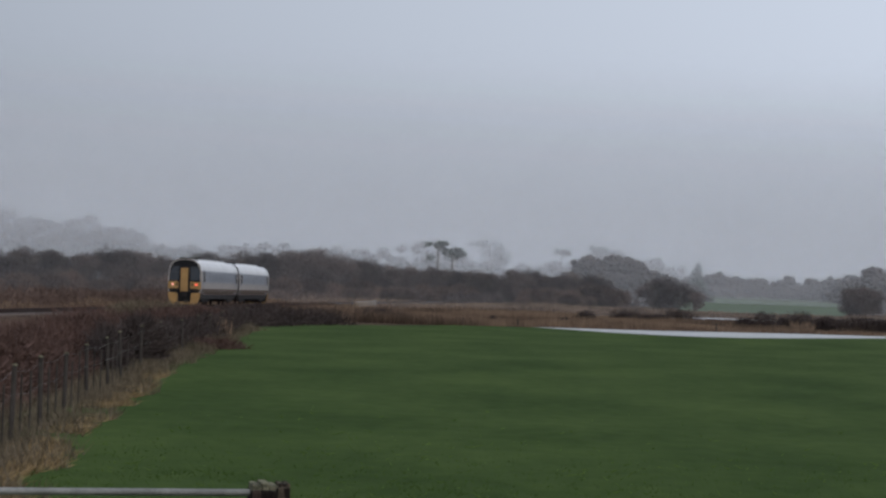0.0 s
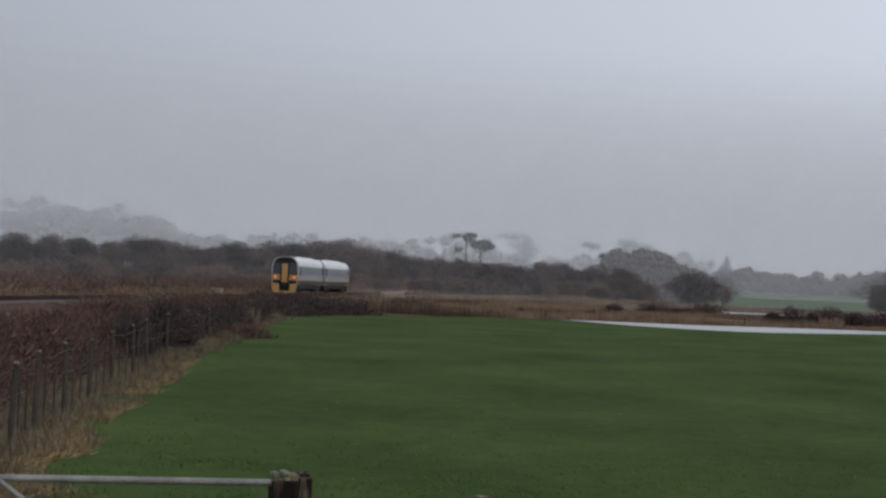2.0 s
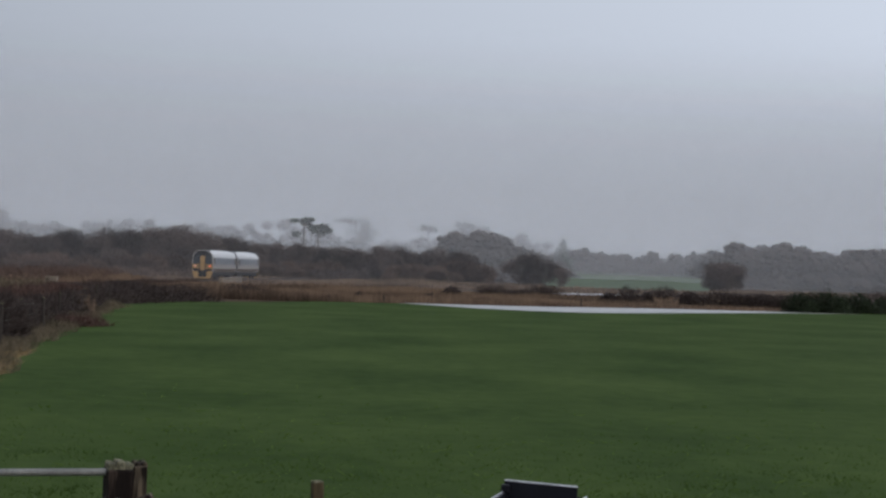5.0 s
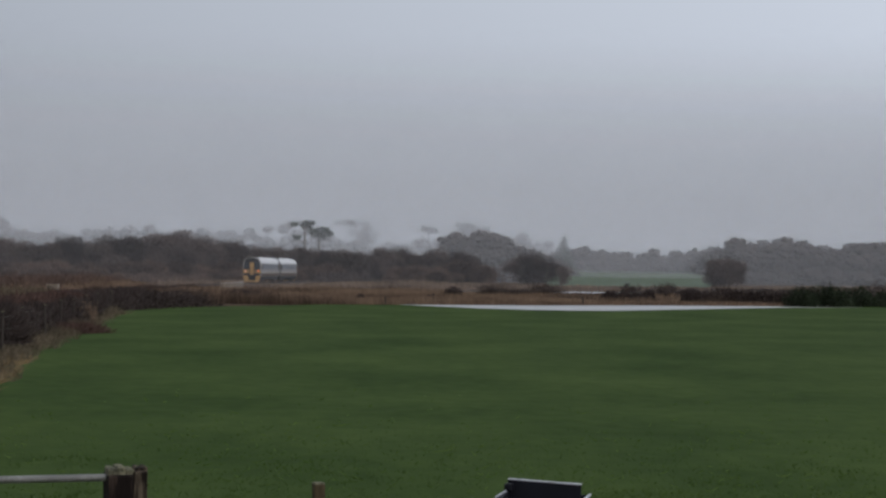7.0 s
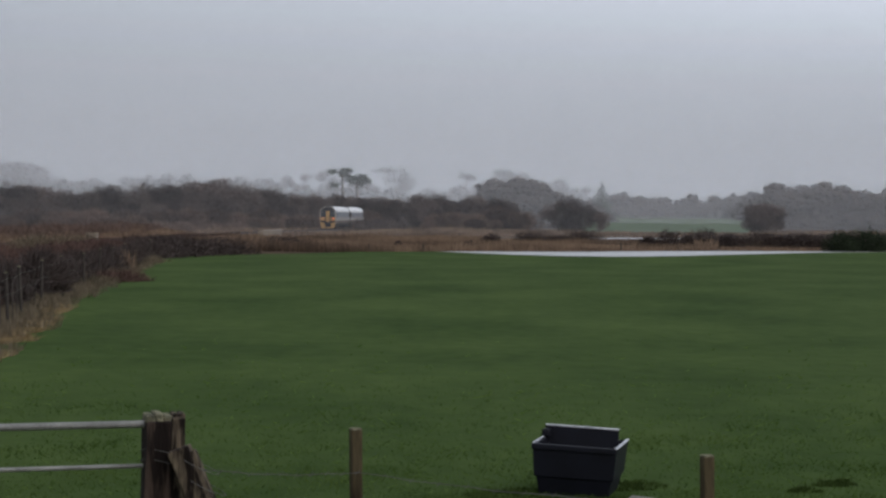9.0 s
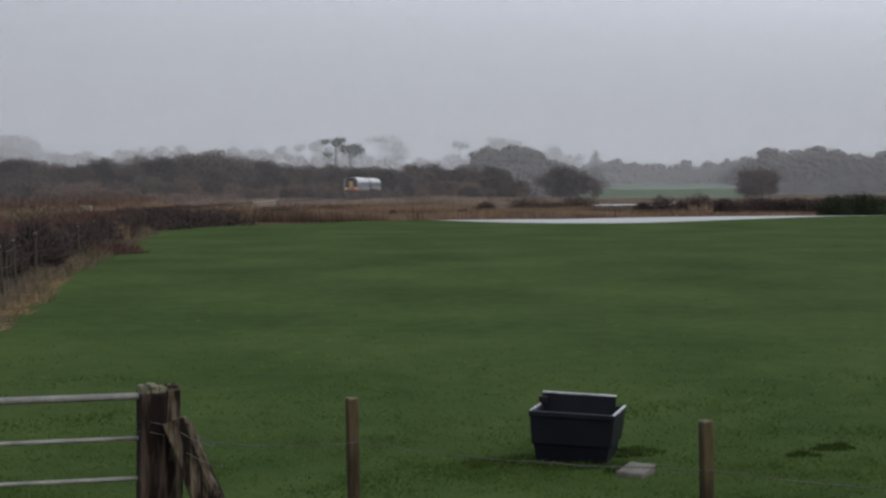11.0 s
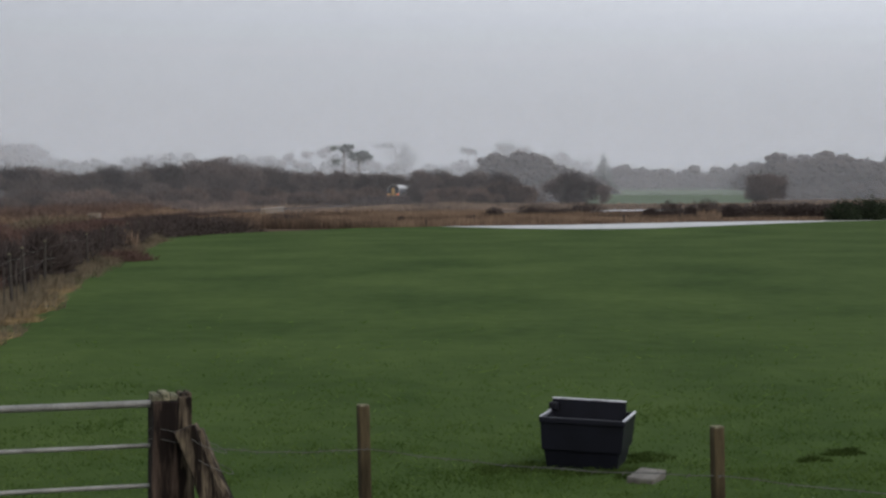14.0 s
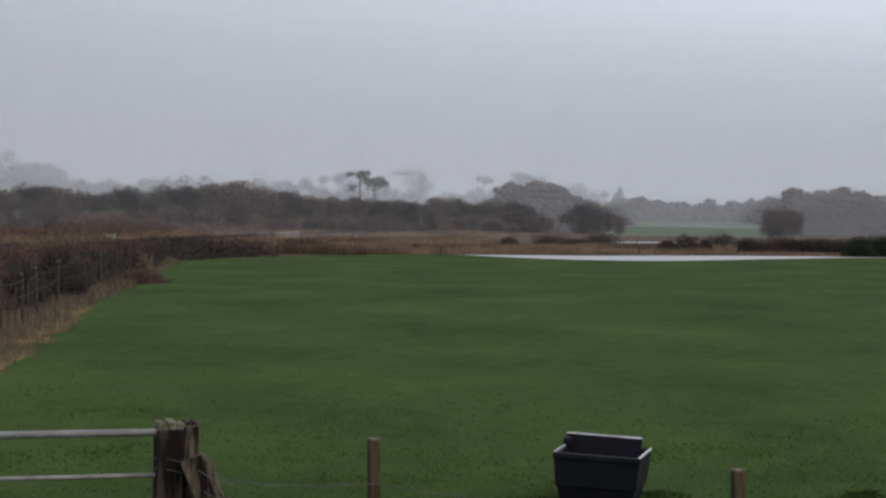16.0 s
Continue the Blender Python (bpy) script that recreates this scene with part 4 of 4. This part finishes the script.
def railcar(label, face):
    """One car of the diesel unit, its back end at the origin, on the rails."""
    th = tagged(new("railcar"), label, "train", "cars of the train")
    part("roof", shell(0, LEN, (3.0, 4.0)), M_ROOF, th, "pale grey curved roof")
    side = part("bodyside", shell(0, LEN, (0.9, 3.0)), M_SIDE, th, "silver-grey bodyside")
    for k in (-1, 1):
        part("window_band", plate_side(k, 1.9, LEN - 1.9, 1.95, 2.88), M_BAND, side, "tinted window band with the reflected sky's grey in its colour")
        for i in range(9):
            y = 2.2 + i * 1.72
            part("window_pane", plate_side(k, y, y + 1.48, 2.03, 2.8, 0.03), M_PANE, side)
        for y in (0.75, LEN - 1.65):
            dr = part("door", plate_side(k, y, y + 0.9, 1.05, 2.95, 0.03), M_PANE, th, "grey sliding door")
            part("door_window", plate_side(k, y + 0.2, y + 0.7, 2.0, 2.75, 0.05), M_GLASS, dr)
    for k in (-1, 1):
        part("lower_panel", plate_side(k, 0.3, LEN - 0.3, 0.97, 1.42, 0.012), M_GRIME, side, "brown brake-dust grime on the lower panel")
    part("underframe", box(-1.2, 1.2, 0.6, LEN - 0.6, 0.55, 1.0, 0.05), M_SKIRT, th)
    for y in (3.2, LEN - 3.2):
        bg = part("bogie", box(-1.15, 1.15, y - 1.7, y + 1.7, 0.35, 0.75, 0.08), M_SKIRT, th)
        for dy in (-1.3, 1.3):
            for k in (-1, 1):
                part("wheel", tube((k * 0.70, y + dy, 0.42), (k * 0.84, y + dy, 0.42), 0.42, 0.42, 18), M_RUST, bg)
    for i in range(5):
        y = 3.5 + i * 3.15
        part("roof_vent", box(-0.5, 0.5, y - 0.6, y + 0.6, 3.72, 3.84, 0.03), M_ROOF, th)
    for y in (1.6, LEN - 1.2):
        part("exhaust_pod", box(-0.75, 0.75, y - 0.25, y + 0.25, 3.6, 3.9, 0.05), M_SKIRT, th)
    end_face(th, 0.0 if face < 0 else LEN, face)
    y = LEN if face < 0 else 0.0
    part("inner_end", plate(ring(0.995, 0.01), y - 0.02 * face, y + 0.02 * -face), M_SKIRT, th)
    part("gangway_bellows", box(-0.5, 0.5, min(y, y - face * 0.5), max(y, y - face * 0.5), 1.1, 3.1, 0.05), M_BLACK, th)
    return th


def plate_side(k, y0, y1, z0, z1, out=0.02):
    """A thin panel on the car's side, following its tumblehome."""
    bm = bmesh.new()
    zs = [z0, (z0 + z1) / 2, z1]
    xs = [float(np.interp(z, [b for a, b in HALF], [a for a, b in HALF])) for z in zs]
    inn = [[bm.verts.new((k * (x - 0.02), y, z)) for x, z in zip(xs, zs)] for y in (y0, y1)]
    out_ = [[bm.verts.new((k * (x + out), y, z)) for x, z in zip(xs, zs)] for y in (y0, y1)]
    for i in range(2):
        bm.faces.new((out_[0][i], out_[0][i + 1], out_[1][i + 1], out_[1][i]))
    for e in (0, 1):
        for i in range(2):
            bm.faces.new((inn[e][i], inn[e][i + 1], out_[e][i + 1], out_[e][i]))
    for i in (0, 2):
        bm.faces.new((inn[0][i], inn[1][i], out_[1][i], out_[0][i]))
    bmesh.ops.recalc_face_normals(bm, faces=bm.faces[:])
    return bm


REAR = railcar("silver-grey diesel railcar with yellow and black end, tail lamps lit", -1)
LEAD = railcar("leading silver-grey diesel railcar with pale roof", 1)


# ---- left fence ----
def fence_posts():
    bm = tube((0, 0, -0.3), (0, 0, 1.15), 0.042, 0.038, 9)
    bmesh.ops.bevel(bm, geom=[e for e in bm.edges if e.verts[0].co.z > 1.1 and e.verts[1].co.z > 1.1], offset=0.015, segments=1, affect='EDGES')
    base = new("fence_post")
    part("post", bm, M_GREYPOST, base)
    part("lichen_cap", tube((0, 0, 1.135), (0, 0, 1.162), 0.041, 0.034, 9), M_LICHEN, base, "pale lichened top")
    tagged(base, "weathered grey round fence post", "fence post", "posts of the side fence")
    for i, (x, y) in enumerate(FENCE):
        m = pose(x, y, 0, random.uniform(-4, 4), random.uniform(-4, 4), random.random() * 360)
        ob = base if i == 0 else copy_thing(base, m)
        ob.matrix_basis = m
        ob.scale = (1, 1, random.uniform(0.94, 1.05))
    net = tagged(new("stock_net"), "sagging wire stock netting with thin droppers", "wire fence")
    for z in (1.06, 0.72):
        pts = []
        for (x0, y0), (x1, y1) in zip(FENCE[:12], FENCE[1:13]):
            pts += [(x0, y0, z), ((x0 + x1) / 2, (y0 + y1) / 2, z - 0.06)]
        part("line_wire", wire(pts, 0.003, 4), M_WIRE, net)
    for (x0, y0), (x1, y1) in zip(FENCE[:13], FENCE[1:14]):
        for t in (0.3, 0.62):
            x, y = x0 + (x1 - x0) * t, y0 + (y1 - y0) * t
            part("dropper", box(x - 0.014, x + 0.014, y - 0.01, y + 0.01, 0.05, random.uniform(0.9, 1.06)), M_GREYPOST, net)


fence_posts()


# ---- gate, posts, wire in front ----
for x, y, h in ((-3.5, 151.5, 0.55), (0.0, 154.5, 0.8), (-7.4, 149.5, 0.5), (11.5, 158.5, 0.6)):
    ob = part("marker_post", tube((0, 0, -0.2), (0, 0, h), 0.06, 0.05, 8), M_GREYPOST)
    ob.location = (x, y, 0)
    tagged(ob, "short dark post among the reeds", "fence post", "posts at the pasture's far edge")


def rough_post(bm, amount, f=7.0):
    for v in bm.verts:
        n = noise.noise((v.co.x * f, v.co.y * f, v.co.z * 2.2))
        v.co.x += amount * n
        v.co.y += amount * noise.noise((v.co.y * f + 5, v.co.x * f, v.co.z * 2.2))


GP = Vector((-1.80, 12.05, 0))
gp = tagged(new("gate_post"), "old split oak gate post with lichen on its top", "gate post")
gp.location, gp.rotation_euler = GP, (0, 0, radians(14))
bm = box(-0.11, 0.045, -0.12, 0.12, -0.3, 1.21, 0.015)
bmesh.ops.subdivide_edges(bm, edges=[e for e in bm.edges if abs(e.verts[0].co.z - e.verts[1].co.z) > 0.5], cuts=14)
rough_post(bm, 0.02)
part("post", bm, M_OLDDARK, gp)
bm = box(0.036, 0.125, -0.11, 0.10, -0.3, 1.23, 0.012)
bmesh.ops.subdivide_edges(bm, edges=[e for e in bm.edges if abs(e.verts[0].co.z - e.verts[1].co.z) > 0.5], cuts=14)
rough_post(bm, 0.02, 9.0)
part("split_plank", bm, M_OLDWOOD, gp)
for i, (x0, x1, z) in enumerate(((-0.11, -0.06, 1.245), (-0.055, -0.005, 1.255), (0.0, 0.045, 1.24), (0.055, 0.09, 1.25), (0.095, 0.13, 1.25))):
    bm = box(x0, x1, -0.115 + 0.01 * i, 0.11, 1.09 + 0.02 * (i % 3), z, 0.01)
    rough_post(bm, 0.012, 12.0)
    part("weathered_top", bm, M_LICHEN if i < 3 else M_OLDWOOD, gp, "pale lichened splinters")
for z in (1.03, 0.97):
    ring_pts = [(0.15 * math.cos(a) + 0.02, 0.15 * math.sin(a), z + 0.02 * math.sin(2 * a)) for a in np.linspace(0, 6.283, 13)]
    part("wire_tie", wire(ring_pts, 0.002), M_WIRE, gp)

st = tagged(new("post_strut"), "leaning split timber strut wired to the gate post", "strut")
LEAN = Matrix.Rotation(radians(-22.5), 4, 'Y')
st.location = (-1.19, 11.87, -0.08)
for nm, (x0, x1, y0, y1, z0, z1), rough, m in (("timber", (-0.090, 0.045, -0.06, 0.06, 0.0, 1.24), 0.022, M_OLDWOOD), ("bark_strip", (0.036, 0.07, -0.05, 0.05, 0.1, 1.2), 0.03, M_OLDWOOD)):
    bm = box(x0, x1, y0, y1, z0, z1, 0.012)
    bmesh.ops.subdivide_edges(bm, edges=[e for e in bm.edges if abs(e.verts[0].co.z - e.verts[1].co.z) > 0.3], cuts=16)
    rough_post(bm, rough, 9.0)
    bmesh.ops.transform(bm, matrix=LEAN, verts=bm.verts[:])
    part(nm, bm, m, st)
for z, dx in ((1.04, -0.36), (0.92, -0.32)):
    rp = [(0.11 * math.cos(a) + dx, 0.10 * math.sin(a), z - 0.05 * math.cos(a)) for a in np.linspace(0, 6.283, 11)]
    part("wire_tie", wire(rp, 0.002), M_WIRE, st)


def gate():
    th = tagged(new("field_gate"), "galvanised tubular steel field gate, closed", "gate")
    a, b = GP + Vector((-0.10, -0.03, 0)), Vector((-5.35, 10.85, 0))
    d = (b - a)
    for z, r in ((1.185, 0.022), (0.94, 0.0135), (0.705, 0.0135), (0.49, 0.0135), (0.30, 0.0135), (0.13, 0.02)):
        part("rail", tube(a + Vector((0, 0, z)), b + Vector((0, 0, z)), r, r, 12), M_GALV, th)
    for t in (1.0,):
        p = a + d * t
        part("stile", tube(p + Vector((0, 0, 0.1)), p + Vector((0, 0, 1.2)), 0.024, 0.024, 12), M_GALV, th)
    part("upright", box(-0.025, 0.025, -0.006, 0.006, 0.12, 1.18), M_GALV, th).location = a + d * 0.47 + Vector((0, -0.025, 0))
    off = Vector((0, -0.03, 0))
    for p, q in ((a + d * 0.43 + off + Vector((0, 0, 1.17)), a + d * 0.06 + off + Vector((0, 0, 0.15))), (a + d * 0.51 + off + Vector((0, 0, 1.17)), a + d * 0.95 + off + Vector((0, 0, 0.15)))):
        part("brace", tube(p, q, 0.018, 0.018, 8), M_GALV, th)


gate()


def stake(x, y, top, w, label):
    bm = box(-w / 2, w / 2, -w / 2, w / 2, -0.3, top, 0.012)
    bmesh.ops.subdivide_edges(bm, edges=[e for e in bm.edges if abs(e.verts[0].co.z - e.verts[1].co.z) > 0.5], cuts=10)
    rough_post(bm, 0.008)
    ob = new("fence_stake")
    part("post", bm, M_STAKE, ob)
    part("cut_top", box(-w * 0.46, w * 0.46, -w * 0.46, w * 0.46, top - 0.006, top + 0.006, 0.004), M_LICHEN, ob, "pale sawn top")
    ob.location, ob.rotation_euler = (x, y, 0), (0, radians(-0.8), radians(20))
    return tagged(ob, label, "fence post", "stakes of the wire fence")


S1, S2 = (-0.627, 11.7), (1.238, 10.5)
stake(*S1, 1.2, 0.066, "square brown timber fence stake with a clean top")
stake(*S2, 1.2, 0.062, "square brown timber fence stake with a worn edge")
stake(S2[0] + 1.9, S2[1] - 1.22, 1.2, 0.065, "square brown timber fence stake with a clean top")


def strand():
    th = tagged(new("barbed_wire"), "slack rusty barbed wire strand", "wire")
    pts = [(GP.x + 0.1, GP.y - 0.1), S1, S2, (S2[0] + 1.9, S2[1] - 1.22)]
    line = []
    z = 0.955
    for (x0, y0), (x1, y1) in zip(pts, pts[1:]):
        for k in range(12):
            f = k / 12
            line.append(Vector((x0 + (x1 - x0) * f, y0 + (y1 - y0) * f - 0.045, z - 0.03 * math.sin(math.pi * f) + 0.004 * math.sin(k * 2.1))))
    part("strand", wire(line, 0.0026), M_WIRE, th)
    b0 = None
    for p in line[1:]:
        if b0 is None:
            b0 = part("barb", tube((-0.012, 0, -0.012), (0.012, 0, 0.012), 0.002, 0.0015, 4), M_WIRE, th)
            ob = b0
        else:
            ob = new("barb", b0.data)
            ob.parent = th
        ob.location = p


strand()


# ---- water trough ----
def trough():
    th = tagged(new("water_trough"), "black plastic cattle water trough with pale rims", "trough")
    th.location, th.rotation_euler = (0.97, 18.12, 0), (0, radians(2.6), radians(-11.5))
    w, d, h = 0.368, 0.40, 0.445

    def tub(z0, z1, b, t, inner):
        bm = bmesh.new()
        o = [[bm.verts.new((sx * w * k, sy * d * k, z)) for sx, sy in ((-1, -1), (1, -1), (1, 1), (-1, 1))] for z, k in ((z0, b), (z1, t))]
        i = [[bm.verts.new((sx * (w * k - 0.03), sy * (d * k - 0.03), z)) for sx, sy in ((-1, -1), (1, -1), (1, 1), (-1, 1))] for z, k in ((inner, b), (z1, t))]
        for r, s in ((o, 1), (i, -1)):
            for k in range(4):
                q = (r[0][k], r[0][(k + 1) % 4], r[1][(k + 1) % 4], r[1][k])
                bm.faces.new(q if s > 0 else q[::-1])
        for k in range(4):
            bm.faces.new((o[1][k], o[1][(k + 1) % 4], i[1][(k + 1) % 4], i[1][k]))
        bm.faces.new(o[0][::-1])
        bm.faces.new(i[0])
        bmesh.ops.bevel(bm, geom=bm.edges[:], offset=0.008, segments=1, affect='EDGES')
        return bm

    part("lower_tub", tub(-0.03, 0.17, 0.80, 0.90, 0.03), M_TROUGH, th)
    part("upper_tub", tub(0.16, h, 0.94, 1.0, 0.2), M_TROUGH, th)
    # thin edge strips, much paler than the black tub
    part("side_rim", box(w - 0.018, w + 0.004, -d, d, h - 0.004, h + 0.012, 0.004), M_RIM, th, "pale side rim")
    part("side_rim", box(-w - 0.004, -w + 0.010, -d, d, h - 0.004, h + 0.012, 0.004), M_RIM, th, "pale side rim")
    part("back_panel", box(-w * 1.0, w * 0.80, d - 0.14, d - 0.1, h - 0.1, h + 0.10, 0.008), M_TROUGH, th)
    part("back_rim", box(-w * 1.0, w * 0.80, d - 0.145, d - 0.095, h + 0.095, h + 0.108, 0.004), M_RIM, th, "pale top edge")
    part("front_lip", box(-w - 0.006, w + 0.006, -d - 0.012, -d + 0.03, h - 0.045, h + 0.004, 0.008), M_TROUGH, th)
    part("ball_valve", box(-w - 0.02, -w + 0.06, d - 0.22, d - 0.12, h + 0.0, h + 0.07, 0.015), M_TROUGH, th)
    part("water", box(-w + 0.04, w - 0.04, -d + 0.04, d - 0.16, 0.3, 0.33), M_WATER, th)


trough()
sl = part("stone_slab", box(-0.115, 0.115, -0.19, 0.19, -0.03, 0.045, 0.012), M_SLAB)
sl.location, sl.rotation_euler = (1.41, 17.1, 0.02), (radians(5), radians(3), radians(-22))
tagged(sl, "flat grey concrete slab lying in the grass", "slab")


def tussock(x, y, rx, ry, n, label):
    """A dark trodden patch with ragged tufts."""
    a, r = rng.random(n) * 6.283, rng.random(n) ** 0.6
    px_, py_ = x + rx * r * np.cos(a) * (1 + 0.4 * np.sin(3 * a + x)), y + ry * r * np.sin(a) * (1 + 0.4 * np.cos(2 * a + y))
    h = 0.02 + 0.06 * rng.random(n) * (1.1 - r)
    way = np.stack([rng.normal(0, 0.6, n) * h, rng.normal(0, 0.6, n) * h, h], 1)
    v, f = blades(np.stack([px_, py_, np.full(n, -0.004)], 1), way, 0.012 + 0.012 * rng.random(n))
    tagged(raw("tussock", v, f, M_TUSSOCK), label, "grass", "trodden patches by the trough", "stuff")


for x, y, rx, ry in ((3.28, 18.75, 0.13, 0.22), (3.42, 18.85, 0.10, 0.2), (2.98, 18.3, 0.14, 0.16), (0.12, 17.75, 0.14, 0.3), (1.5, 18.55, 0.22, 0.5), (0.40, 17.9, 0.22, 0.45), (0.95, 17.6, 0.45, 0.22), (1.35, 17.5, 0.25, 0.3)):
    tussock(x, y, rx, ry, 500, "dark trodden tussock of wet grass")


# a wet hollow with a stone at the fence foot
outline("drain_hollow", [(-5.95, 20.1), (-5.7, 20.0), (-5.55, 20.35), (-5.6, 20.8), (-5.85, 21.0), (-6.1, 20.6)], 0.01, M_MUD, label="dark wet hollow at the fence foot", category="hollow", thick=0.012)
bm = box(-0.10, 0.10, -0.09, 0.09, -0.03, 0.07, 0.03)
rough_post(bm, 0.03, 6.0)
ds = part("field_stone", bm, M_SLAB)
ds.location = (-5.78, 19.75, -0.02)
tagged(ds, "rounded grey stone beside a wet hollow", "stone")


# ---- what moves ----
def motions():
    for ob, offset in ((REAR, 0.0), (LEAD, LEN + 1.0)):
        rows = []
        for k in range(33):
            t = k * 0.5
            s = 164.0 + 20.8 * t + offset
            x0, x1 = float(track_x(s + 3.2)), float(track_x(s + LEN - 3.2))
            turn = math.degrees(math.atan2(x0 - x1, LEN - 6.4))
            x = x0 - (x1 - x0) * 3.2 / (LEN - 6.4)
            z0, z1 = rail_z(s + 3.2), rail_z(s + LEN - 3.2)
            pitch = math.degrees(math.atan2(z1 - z0, LEN - 6.4))
            rows.append((t, pose(x, s, z0 - (z1 - z0) * 3.2 / (LEN - 6.4), pitch, 0, turn)))
        walk(ob, rows)


motions()
